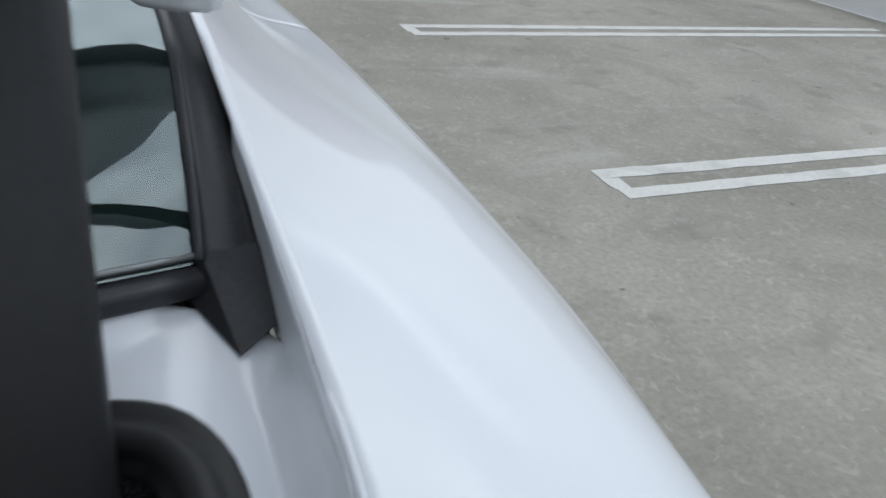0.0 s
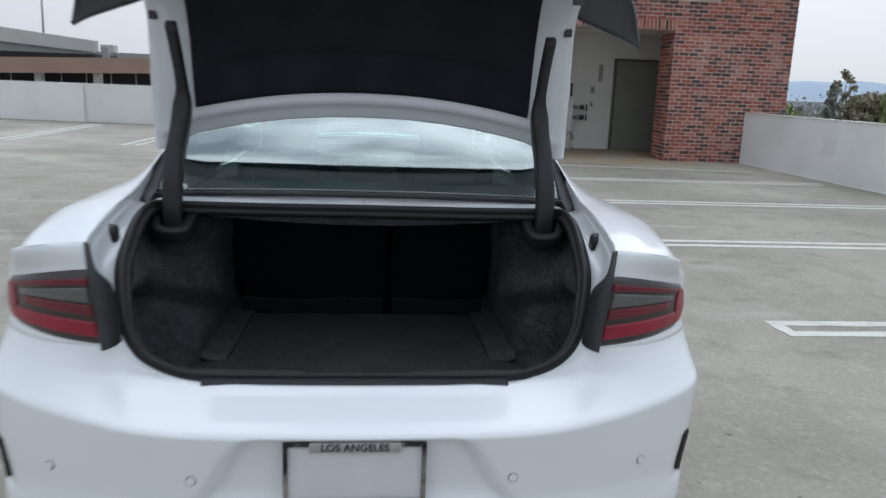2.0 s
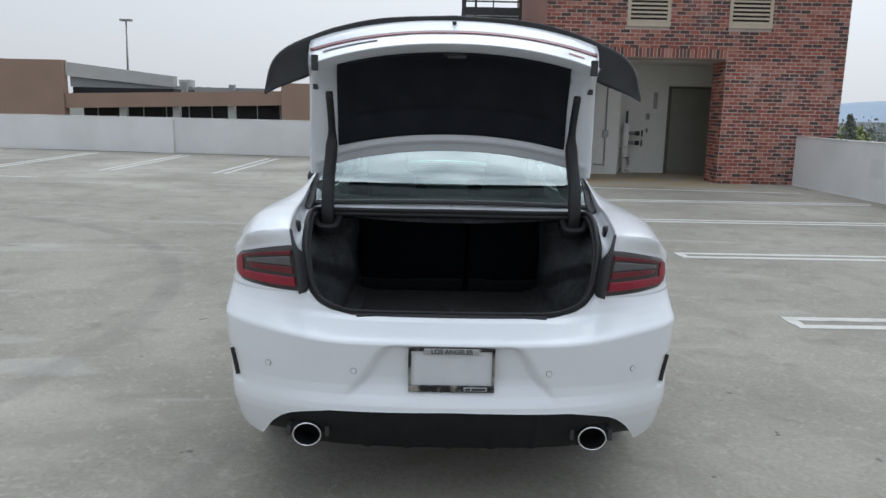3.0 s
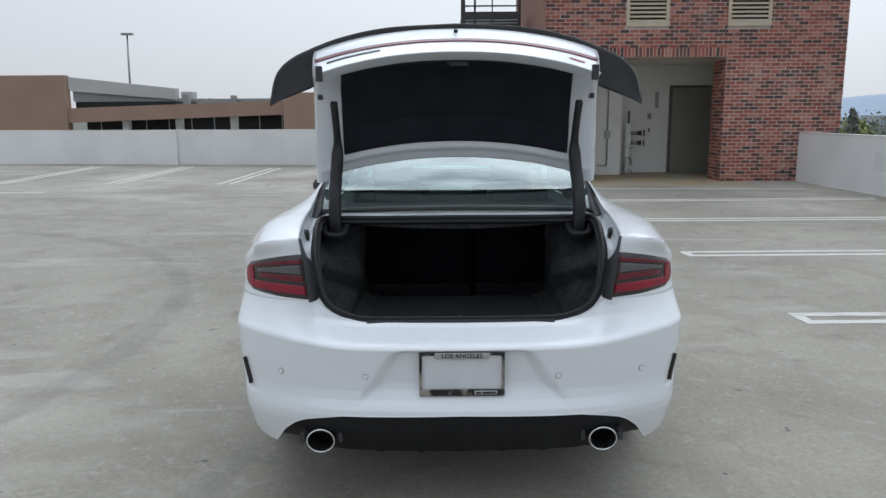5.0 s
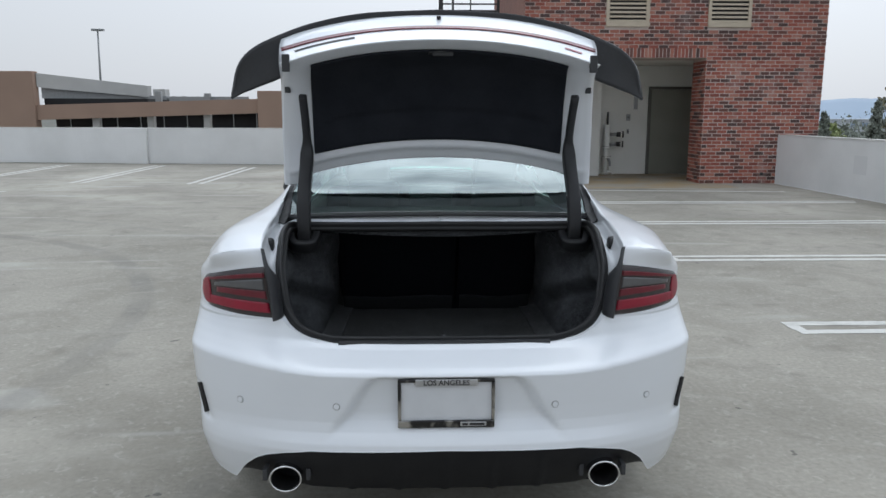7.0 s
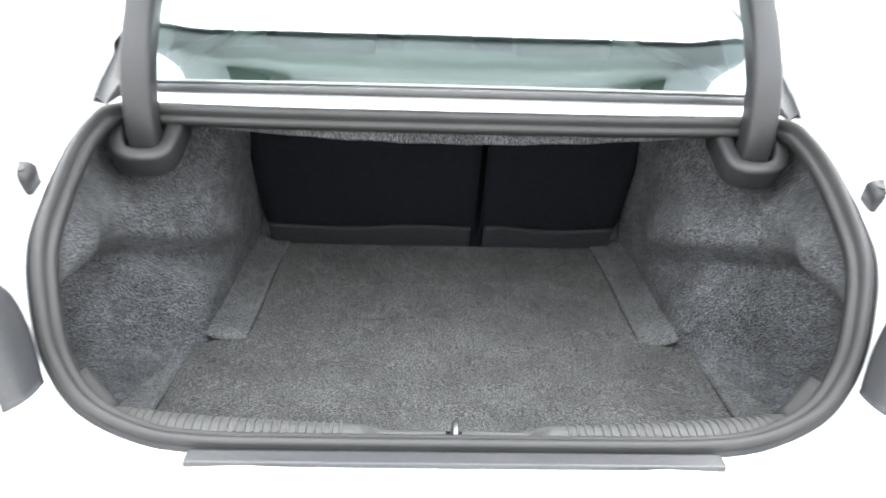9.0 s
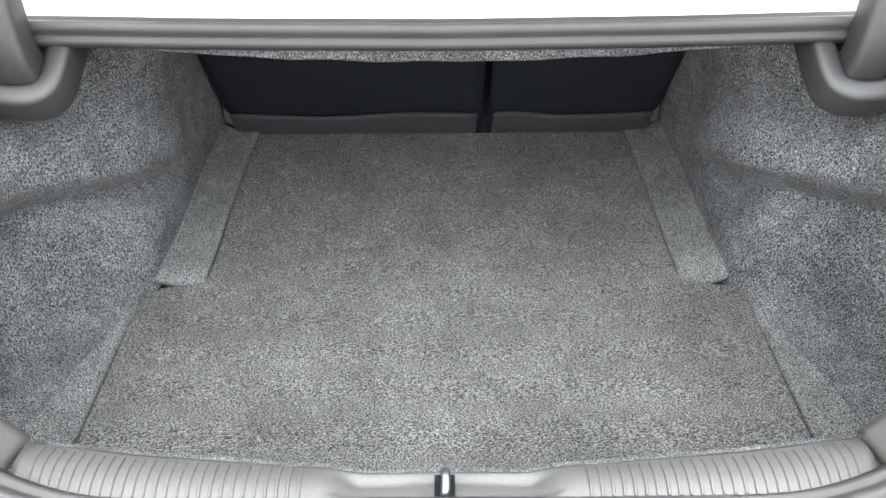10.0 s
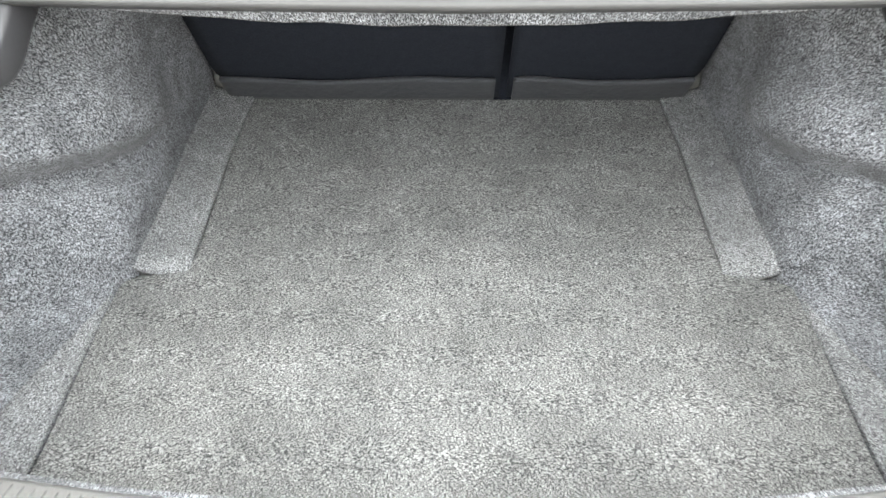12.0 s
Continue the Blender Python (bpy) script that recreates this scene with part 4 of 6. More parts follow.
def palm(x, y, base, top, seed):
    rnd = random.Random(seed)
    t = thing("palm_tree", "tall fan palm with a ragged head", "tree", (x, y, base), "trees beyond the parapet")
    part("trunk", sweep([(x, y, base), (x + 0.15, y, (base + top) / 2), (x, y, top - 0.8)], ring(0.18, 8), up=(0, 1, 0), scales=[1.2, 0.9, 0.8]), BARK, t, smooth=True)
    verts, faces = [], []
    for i in range(40):
        a, e = rnd.uniform(0, 6.28), rnd.uniform(-0.9, 1.3)
        d = Vector((math.cos(a) * math.cos(e), math.sin(a) * math.cos(e), math.sin(e)))
        side = d.cross(Vector((0, 0, 1))).normalized() * 0.22
        o = Vector((x, y, top - 0.9))
        k = len(verts)
        L = rnd.uniform(0.8, 1.3)
        verts += [o + d * 0.2, o + d * L * 0.7 + side, o + d * L + Vector((0, 0, -0.15)), o + d * L * 0.7 - side]
        faces.append((k, k + 1, k + 2, k + 3))
    part("fronds", from_lists(verts, faces), LEAF_DARK, t)


for i, (x, y, z) in enumerate(((70.0, 84, 2.4), (46.5, 90, 2.9), (49.6, 96, 2.6), (75.2, 92, 1.6))):
    palm(x, y, -11, z, 40 + i)


# far woods: a broken belt of crowns on the plain
rnd = random.Random(77)
blobs = []
for i in range(260):
    a = radians(rnd.uniform(15, 75))
    d = rnd.uniform(95, 200)
    blobs.append(((d * math.sin(a), d * math.cos(a), rnd.uniform(-6.4, -2.6) - 0.002 * d), rnd.uniform(2.5, 5.0)))
woods = part("far_woods", leaf_cloud(rnd, blobs, 90000, 0.30), LEAF_DARK)
tagged(woods, "belt of distant dark grey-green trees", "trees", kind="stuff")
# far buildings and hills
for i, (x, y, w, d, h) in enumerate(((196, 215, 6, 8, 6.4), (262, 280, 12, 12, 1.4), (150, 240, 20, 10, -0.3), (120, 260, 26, 12, 1.8), (330, 300, 20, 14, 0.6))):
    fb = thing("far_building", "pale office block far across the city, haze put into its colour", "building", (x, y, -11), "far buildings")
    part("wall", box((x - w / 2, y, -11), (x + w / 2, y + d, h), 0.1), FAR_WALL, fb)
    part("roof", box((x - w / 2 - 0.2, y - 0.2, h), (x + w / 2 + 0.2, y + d + 0.2, h + 0.4), 0.05), FAR_WALL, fb)
    for k in range(5):
        for j in range(2):
            wx = x - w / 2 + w * (k + 0.5) / 5
            # panes take the haze-blue hill colour
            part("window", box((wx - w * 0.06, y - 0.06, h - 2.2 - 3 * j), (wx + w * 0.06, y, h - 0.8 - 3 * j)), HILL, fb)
db = thing("domed_building", "pale stone hall with a green patina dome", "building", (160, 165, -11))
part("hall", box((155.8, 165, -11), (164.2, 176, 2.4), 0.1), FAR_WALL, db)
part("drum", sweep([(160, 171, 2.4), (160, 171, 4.0)], ring(3.1, 20), up=(0, 1, 0)), FAR_WALL, db)
part("dome", sheet(lambda u, v: (160 + 2.9 * math.cos(2 * math.pi * u) * math.cos(v * 1.5), 171 + 2.9 * math.sin(2 * math.pi * u) * math.cos(v * 1.5), 4.0 + 2.7 * math.sin(v * 1.5)), 24, 8), COPPER, db, smooth=True)
part("lantern", sweep([(160, 171, 6.6), (160, 171, 7.5), (160, 171, 8.0)], ring(0.5, 10), up=(0, 1, 0), scales=[1, 0.9, 0.2]), COPPER, db)


def hills(name, radius, a0, a1, height, seed):
    n = 90
    bm = bmesh.new()
    rows = []
    for i in range(n + 1):
        a = radians(a0 + (a1 - a0) * i / n)
        p = (math.sin(a), math.cos(a))
        hgt = height * (0.55 + 0.45 * noise.noise((i * 0.09 + seed, seed, 0)) + 0.12 * noise.noise((i * 0.5, seed, 3))) * ease(0, 0.06, i / n) * ease(0, 0.06, 1 - i / n)
        rows.append([bm.verts.new((p[0] * radius, p[1] * radius, -11)), bm.verts.new((p[0] * (radius + 120), p[1] * (radius + 120), hgt * 0.7)),
                     bm.verts.new((p[0] * (radius + 260), p[1] * (radius + 260), hgt)), bm.verts.new((p[0] * (radius + 500), p[1] * (radius + 500), -11))])
    for a, b in zip(rows, rows[1:]):
        for j in range(3):
            bm.faces.new((a[j], b[j], b[j + 1], a[j + 1]))
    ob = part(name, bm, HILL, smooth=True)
    return tagged(ob, "low hills with blue haze painted into their colour", "hill", kind="structure")


hills("backdrop_hills", 1700, 5, 100, 47, 2.3)


# ---- the car ----
car = thing("car", "white four-door sedan with its trunk lid open, parked on the deck", "car", (0, 2.5, 0))

WIDE = [(0.28, 0.846), (0.36, 0.864), (0.45, 0.879), (0.55, 0.885), (0.65, 0.895), (0.78, 0.905), (0.88, 0.907), (0.95, 0.903), (1.0, 0.896), (1.05, 0.882), (1.10, 0.862), (1.13, 0.84)]
# how far forward the rear face lies, by height: below the opening, and beside it
BACK_IN = [(0.28, 0.05), (0.36, 0.015), (0.44, -0.022), (0.475, -0.030), (0.50, -0.026), (0.535, -0.010), (0.57, -0.004), (0.62, -0.006), (0.70, -0.013), (0.732, -0.016), (0.742, -0.008), (0.752, 0.014), (0.768, 0.062), (0.785, 0.110), (0.80, 0.138), (1.2, 0.15)]
BACK_OUT = [(0.28, 0.05), (0.36, 0.015), (0.44, -0.012), (0.475, -0.016), (0.50, -0.013), (0.535, -0.006), (0.57, -0.003), (0.62, -0.006), (0.70, -0.010), (0.732, -0.011), (0.742, -0.004), (0.755, 0.014), (0.78, 0.042), (0.81, 0.068), (0.84, 0.086), (0.88, 0.100), (0.95, 0.104), (1.05, 0.106), (1.2, 0.13)]
DEPTH = [(0.28, 0.36), (0.65, 0.366), (0.78, 0.38), (0.9, 0.43), (0.97, 0.42), (1.03, 0.375), (1.2, 0.355)]


def rear(x, z):
    """How far forward the rear skin lies at x, z."""
    a = abs(x)
    w, d = table(WIDE, z), table(DEPTH, z)
    k = ease(0.44, 0.74, a)
    zc = z - 0.042 * ease(0.38, 0.86, a) * ease(0.58, 0.74, z) * ease(0.96, 0.80, z)
    y0 = table(BACK_IN, zc) * (1 - k) + table(BACK_OUT, zc) * k
    q = min(a / w, 1.0)
    y = y0 + d * (1 - (1 - q ** 2.5) ** 0.4)
    # recess round the plate
    half_w = 0.215 + (0.745 - z) * 0.80 + 0.016 * ease(0.60, 0.69, z) * ease(0.745, 0.718, z)
    if 0.50 < z < 0.75:
        r = ease(half_w + 0.006, half_w - 0.024, a) if a > 0.01 else 1.0
        y += 0.036 * r * ease(0.735, 0.712, z) * ease(0.50, 0.60, z)
    # hollow round the air slot
    y += 0.014 * math.exp(-((a - (0.842 + 0.25 * (z - 0.59))) / 0.020) ** 2) * ease(0.515, 0.535, z) * ease(0.652, 0.640, z)
    return y


def round_body(u, z, x_start=0.0, y_end=0.62):
    """A point of the skin at height z: u runs from x_start round the corner and along the side to y_end."""
    w = table(WIDE, z)
    if u <= 0.8:
        x = x_start + (w - x_start) * math.sin(u / 0.8 * math.pi / 2)
        return Vector((x, rear(x, z), z))
    y = rear(w, z)
    return Vector((w + 0.012 * (u - 0.8) / 0.2, y + (y_end - y) * (u - 0.8) / 0.2, z))


def skirt_edge(a, y):
    """Lower edge of the painted bumper."""
    if y > 0.32:
        return 0.352
    return table([(0, 0.484), (0.45, 0.477), (0.542, 0.461), (0.60, 0.447), (0.64, 0.428), (0.69, 0.388), (0.735, 0.334), (0.756, 0.310), (0.785, 0.314), (0.83, 0.330), (0.86, 0.350), (1.0, 0.352)], a)


BUMP_TOP = 0.878


def bump_top(x):
    """Upper edge of the bumper: along the opening, then under the lamp."""
    return table([(0.0, 0.797), (0.38, 0.798), (0.40, 0.801), (0.47, 0.815), (0.525, 0.846), (0.552, 0.872), (0.560, BUMP_TOP + 0.001), (1.0, BUMP_TOP + 0.001)], x)


def bumper_point(u, v):
    s = -1 if u < 0.5 else 1
    k = abs(u - 0.5) * 2
    p = round_body(k, 0.46)
    lo = skirt_edge(p.x, p.y)
    q = round_body(k, lo + (bump_top(round_body(k, 0.80).x) - lo) * v)
    return (s * q.x, q.y, q.z)


bumper = part("rear_bumper", sheet(bumper_point, 220, 96, -0.004), PAINT, car, "white painted bumper with a recess for the plate", smooth=True)

# shoulder crease and the edge of the trunk gutter; four curves carry the upper side of the body
STATIONS = [
    ((0.620, 0.203, 1.118), (0.66, 0.203, 1.117), (0.74, 0.207, 1.108), (0.787, 0.224, 1.097)),
    ((0.628, 0.26, 1.125), (0.69, 0.26, 1.124), (0.768, 0.263, 1.110), (0.817, 0.287, 1.070)),
    ((0.637, 0.34, 1.135), (0.72, 0.34, 1.134), (0.793, 0.345, 1.112), (0.845, 0.36, 1.060)),
    ((0.645, 0.42, 1.143), (0.73, 0.42, 1.143), (0.808, 0.43, 1.116), (0.864, 0.45, 1.053)),
    ((0.654, 0.55, 1.156), (0.735, 0.56, 1.154), (0.830, 0.58, 1.122), (0.898, 0.60, 1.049)),
    ((0.659, 0.69, 1.169), (0.735, 0.72, 1.158), (0.84, 0.76, 1.120), (0.922, 0.80, 1.051)),
    ((0.655, 0.82, 1.205), (0.725, 0.86, 1.168), (0.838, 0.95, 1.120), (0.930, 1.00, 1.052)),
    ((0.640, 0.98, 1.270), (0.72, 1.05, 1.190), (0.82, 1.15, 1.120), (0.932, 1.20, 1.053)),
    ((0.615, 1.20, 1.350), (0.70, 1.30, 1.220), (0.81, 1.40, 1.112), (0.933, 1.45, 1.050)),
    ((0.585, 1.50, 1.420), (0.68, 1.60, 1.240), (0.80, 1.70, 1.090), (0.933, 1.75, 1.040)),
    ((0.570, 2.20, 1.468), (0.67, 2.20, 1.260), (0.805, 2.20, 1.055), (0.93, 2.20, 1.015)),
    ((0.572, 2.80, 1.448), (0.68, 2.85, 1.230), (0.80, 2.90, 1.010), (0.925, 2.90, 0.965)),
    ((0.690, 3.65, 1.085), (0.74, 3.65, 1.060), (0.82, 3.65, 1.010), (0.915, 3.65, 0.945)),
    ((0.690, 4.40, 0.975), (0.74, 4.40, 0.965), (0.82, 4.40, 0.930), (0.905, 4.40, 0.880)),
    ((0.62, 4.92, 0.830), (0.68, 4.90, 0.825), (0.76, 4.86, 0.810), (0.84, 4.80, 0.780)),
]
NS = len(STATIONS) - 1


def upper(s, v):
    """Upper side of the body: s along the car, v from gutter to shoulder."""
    return along([along([st[k] for st in STATIONS], s) for k in range(4)], v)


CREASE = [(0.620, 0.203, 1.118), (0.70, 0.204, 1.113)] + [st[3] for st in STATIONS[:5]]
# side edge of the opening, by height
OPEN_X = [(0.797, 0.40), (0.81, 0.47), (0.84, 0.525), (0.87, 0.556), (0.90, 0.570), (0.96, 0.576), (1.02, 0.588), (1.06, 0.600), (1.12, 0.620)]


def quarter_rear(side):
    def f(u, v):
        c = along(CREASE, u)
        z = BUMP_TOP + (c.z - BUMP_TOP) * v
        p = round_body(u, z, table(OPEN_X, z), 0.60)
        top = round_body(u, c.z, table(OPEN_X, c.z), 0.60)
        p += (c - top) * ease(0.72, 1.0, v)
        return (side * p.x, p.y, p.z)
    return sheet(f, 60, 34, -0.003)


def quarter_top(side, s0, s1, n):
    return sheet(lambda u, v: (lambda p: (side * p.x, p.y, p.z))(upper(s0 + (s1 - s0) * u, v)), n, 22, 0.003)


def side_panel(side):
    """Flank under the shoulder with the wheel arches cut out."""
    def f(u, v):
        s = (4 + (NS - 4) * u) / NS
        c = upper(s, 1.0)
        z = 0.30 + (c.z - 0.30) * v
        x = c.x + 0.022 * math.sin(math.pi * min(1, v * 1.02)) - 0.045 * (1 - v) ** 2
        return (side * x, c.y, z)
    hubs = ((1.09, 0.355), (4.12, 0.355))
    return sheet(f, 160, 44, 0.003, keep=lambda c: all((c.y - y) ** 2 + (c.z - z) ** 2 > 0.405 ** 2 for y, z in hubs))


for s in (-1, 1):
    part("quarter_panel", quarter_rear(s), PAINT, car, smooth=True)
    part("shoulder_panel", quarter_top(s, 0.0, 9 / NS, 120), PAINT, car, smooth=True)
    part("front_fender", quarter_top(s, 11.85 / NS, 1.0, 40), PAINT, car, smooth=True)
    part("side_panel", side_panel(s), PAINT, car, smooth=True)
    part("belt_panel", sheet(lambda u, v: (lambda p: (s * p.x, p.y, p.z))(upper((9 + 2.9 * u) / NS, 0.66 + 0.34 * v)), 40, 8, 0.003), PAINT, car, smooth=True)
    part("side_window", sheet(lambda u, v: (lambda p: (s * p.x, p.y, p.z))(upper((9 + 2.85 * u) / NS, 0.04 + 0.6 * v)), 40, 10), GLASS, car, "dark tinted side glass", smooth=True).visible_shadow = False
    part("roof_rail", sweep([(s * upper((9 + 2.9 * i / 20) / NS, 0.0).x, upper((9 + 2.9 * i / 20) / NS, 0.0).y, upper((9 + 2.9 * i / 20) / NS, 0.0).z - 0.01) for i in range(21)], ring(0.022, 8)), PAINT, car, smooth=True)
    for y in (1.09, 4.12):
        arch = [(s * 0.915, y + 0.405 * math.cos(radians(a)), 0.355 + 0.405 * math.sin(radians(a))) for a in range(-8, 189, 7)]
        part("wheel_arch", sweep(arch, ring(0.02, 8), up=(1, 0, 0)), BLACK_TEXTURED, car, smooth=True)


def between(s0, s1, n, crown, lift=0.0, m=24):
    """Panel from the left gutter line to the right one."""
    def f(u, v):
        p = upper(s0 + (s1 - s0) * u, 0.0)
        k = 2 * v - 1
        return (p.x * k, p.y + 0.0, p.z + lift + crown * (1 - k * k))
    return sheet(f, n, m, 0.003)


part("roof", between(9.0 / NS, 11.0 / NS, 30, 0.045), PAINT, car, smooth=True)
part("windshield", between(11.0 / NS, 11.98 / NS, 14, 0.05), GLASS, car, smooth=True).visible_shadow = False
part("hood", between(12.0 / NS, 1.0, 24, 0.05), PAINT, car, smooth=True)
part("front_bumper", sheet(lambda u, v: ((2 * u - 1) * 0.86, 4.97 + 0.09 * math.sin(math.pi * v) - 0.38 * abs(2 * u - 1) ** 3, 0.24 + 0.6 * v), 40, 12, 0.004), PAINT, car, smooth=True)
part("underbody", box((-0.70, 0.95, 0.24), (0.70, 4.7, 0.32), 0.03), BLACK_TEXTURED, car)

# rear glass and the black strips along it


def glass_edge(v):
    return spline([(0.618, 0.785, 1.153), (0.6215, 0.86, 1.202), (0.620, 0.97, 1.257), (0.592, 1.2, 1.335), (0.560, 1.5, 1.41)], 40)[round(v * 40)]


def rear_glass(u, v):
    p = glass_edge(v)
    k = 2 * u - 1
    low = (1 - v) ** 3
    return (p.x * k, p.y - (0.045 + 0.050 * low) * (1 - k * k) * (1 - v * 0.4), p.z + (0.014 + 0.008 * v + 0.010 * low) * (1 - k * k))


part("rear_window", sheet(rear_glass, 30, 40), GLASS, car, "tinted rear glass with fine heater lines", smooth=True).visible_shadow = False
part("window_molding", sweep([Vector(rear_glass(i / 40, 0)) + Vector((0, -0.008, -0.007)) for i in range(41)], rounded(0.019, 0.014, 0.004, 2)), BLACK_SATIN, car, smooth=True)
part("window_bright_edge", sweep([Vector(rear_glass(i / 40, 0)) + Vector((0, 0.003, 0.004)) for i in range(41)], ring(0.0022, 6)), METAL_GREY, car, smooth=True)
part("window_header", sweep([Vector(rear_glass(i / 30, 1)) for i in range(31)], rounded(0.03, 0.014, 0.004, 2)), BLACK_GLOSS, car, smooth=True)
for s in (-1, 1):
    # painted-black strip between glass and pillar, with a thin raised lip
    STRIP_OUT = [(0.6550, 0.785, 1.1605), (0.6515, 0.86, 1.201), (0.6440, 0.97, 1.255), (0.608, 1.2, 1.343), (0.580, 1.5, 1.414)]

    def gut(u, v):
        g = glass_edge(u)
        r = Vector((g.x + 0.004, g.y, g.z + 0.003)).lerp(along(STRIP_OUT, u), v)
        r.z -= 0.004 * math.sin(math.pi * v)
        return (s * r.x, r.y, r.z)
    strip = part("gutter_strip", sheet(gut, 40, 6, 0.006), BLACK_SATIN, car, "black strip beside the rear glass", smooth=True)
    part("strip_lip", sweep([(s * (glass_edge(i / 30).x + 0.002), glass_edge(i / 30).y, glass_edge(i / 30).z + 0.002) for i in range(31)], rounded(0.007, 0.006, 0.002, 2)), BLACK_SATIN, strip, smooth=True)
    # the strip ends in a slanted foot, with a flat corner plate beside it
    A, T, B, R, R2 = (0.6215, 0.787, 1.157), (0.633, 0.726, 1.126), (0.606, 0.782, 1.141), (0.6595, 0.741, 1.137), (0.6552, 0.787, 1.163)

    def slab(pts, deep):
        n = len(pts)
        vs = [(s * x, y, z) for x, y, z in pts] + [(s * x, y + 0.004, z - deep) for x, y, z in pts]
        return from_lists(vs, [tuple(range(n)), tuple(range(2 * n - 1, n - 1, -1))] + [(i, (i + 1) % n, n + (i + 1) % n, n + i) for i in range(n)])
    part("strip_foot", slab([A, R2, R, T], 0.005), BLACK_SATIN, strip)
    part("corner_plate", slab([A, T, B], 0.006), ARM_PLASTIC, strip, "dark grey corner plate")
    # printed black border of the glass
    part("printed_border", sheet(lambda u, v: Vector(rear_glass(0.5 + s * (0.5 - 0.060 * v), u)) + Vector((0, 0.004, -0.004)), 40, 4), BLACK_SATIN, car, "black printed border under the glass", smooth=True)

# ---- trunk opening: gutter, seal, lining ----
for s in (-1, 1):
    def gutter_wall(u, v):
        low = along([(0.6560, 0.58, 1.1575), (0.6570, 0.6475, 1.148), (0.658, 0.715, 1.122), (0.6575, 0.7825, 1.150), (0.652, 0.85, 1.193)], u)
        y = 0.58 + 0.27 * u
        top = Vector((table([(0.55, 0.654), (0.69, 0.659), (0.82, 0.655), (0.98, 0.640)], y), y, table([(0.55, 1.155), (0.69, 1.169), (0.82, 1.205), (0.98, 1.270)], y)))
        p = low.lerp(top, v)
        return (s * (p.x - 0.001), p.y, p.z - 0.0012 * v)
    part("gutter_wall", sheet(gutter_wall, 30, 6, 0.0005), PAINT, car, smooth=True)
SEAL = [(0, 0.174, 0.788), (0.20, 0.174, 0.788), (0.36, 0.174, 0.791), (0.445, 0.180, 0.805), (0.518, 0.197, 0.840), (0.562, 0.225, 0.896), (0.580, 0.255, 0.964),
        (0.595, 0.309, 1.032), (0.605, 0.40, 1.078), (0.615, 0.50, 1.110), (0.618, 0.58, 1.128), (0.611, 0.645, 1.139), (0.577, 0.680, 1.144), (0.50, 0.688, 1.141), (0.30, 0.679, 1.141), (0.0, 0.666, 1.144)]
EDGE = [(0, rear(0, 0.797), 0.797), (0.20, rear(0.2, 0.797), 0.797)] + [(x, rear(x, z) - 0.001, z) for x, z in ((0.40, 0.797), (0.473, 0.811), (0.531, 0.846), (0.570, 0.900), (0.577, 0.965))] + [
        (0.592, 0.170, 1.035), (0.621, 0.207, 1.117), (0.640, 0.36, 1.136), (0.654, 0.54, 1.154), (0.659, 0.645, 1.163), (0.655, 0.738, 1.126), (0.605, 0.768, 1.136), (0.56, 0.756, 1.145), (0.32, 0.722, 1.159), (0.0, 0.694, 1.167)]


def gutter(side):
    def f(u, v):
        a, b = along(SEAL, u), along(EDGE, u)
        a.z -= 0.016 * ease(0.55, 0.66, u)
        p = a.lerp(b, v)
        # flat flange beside the seal, then a wall up to a rolled edge
        on = ease(0.42, 0.54, u) * ease(0.80, 0.70, u)
        step = 0.62 * ease(0.48, 0.80, v) + 0.38 * ease(0.86, 1.0, v)
        p.z += on * ((b.z - a.z) * (step - v) - 0.014 * math.sin(math.pi * min(1, v / 0.95)) ** 1.5)
        return (side * p.x, p.y, p.z)
    return sheet(f, 130, 28, 0.002)


for s in (-1, 1):
    part("trunk_gutter", gutter(s), PAINT, car, "white painted channel round the trunk opening", smooth=True)
LOOP = [(x, y, z) for x, y, z in spline(SEAL, 70)]
LOOP = LOOP + [(-x, y, z) for x, y, z in LOOP[::-1]][1:-1]
SEAL_PROFILE = [(-0.015, -0.024), (0.019, -0.024), (0.020, -0.012), (0.017, -0.006), (0.012, -0.007), (0.010, -0.003), (0.011, 0.006), (0.007, 0.012), (0.001, 0.013), (-0.003, 0.009), (-0.005, 0.000), (-0.008, -0.002), (-0.014, -0.001), (-0.017, -0.008)]


def seal_loop():
    """Bulb seal that stands square to the opening all the way round."""
    bm = bmesh.new()
    n = len(LOOP)
    c = Vector((0, 0.42, 0.98))
    rings = []
    for i in range(n):
        p, a, b = Vector(LOOP[i]), Vector(LOOP[i - 1]), Vector(LOOP[(i + 1) % n])
        t = (b - a).normalized()
        out = Vector((0, -0.62, 0.78))
        inward = t.cross(out).normalized()
        if inward.dot(c - p) < 0:
            inward = -inward
        nrm = inward.cross(t).normalized()
        if nrm.dot(out) < 0:
            nrm = -nrm
        rings.append([bm.verts.new(p + inward * (x + 0.014) + nrm * y) for x, y in SEAL_PROFILE])
    m = len(SEAL_PROFILE)
    for i in range(n):
        for j in range(m):
            bm.faces.new((rings[i][j], rings[i][(j + 1) % m], rings[(i + 1) % n][(j + 1) % m], rings[(i + 1) % n][j]))
    return bm


seal = part("trunk_seal", seal_loop(), RUBBER, car, "black rubber seal round the trunk opening", smooth=True)
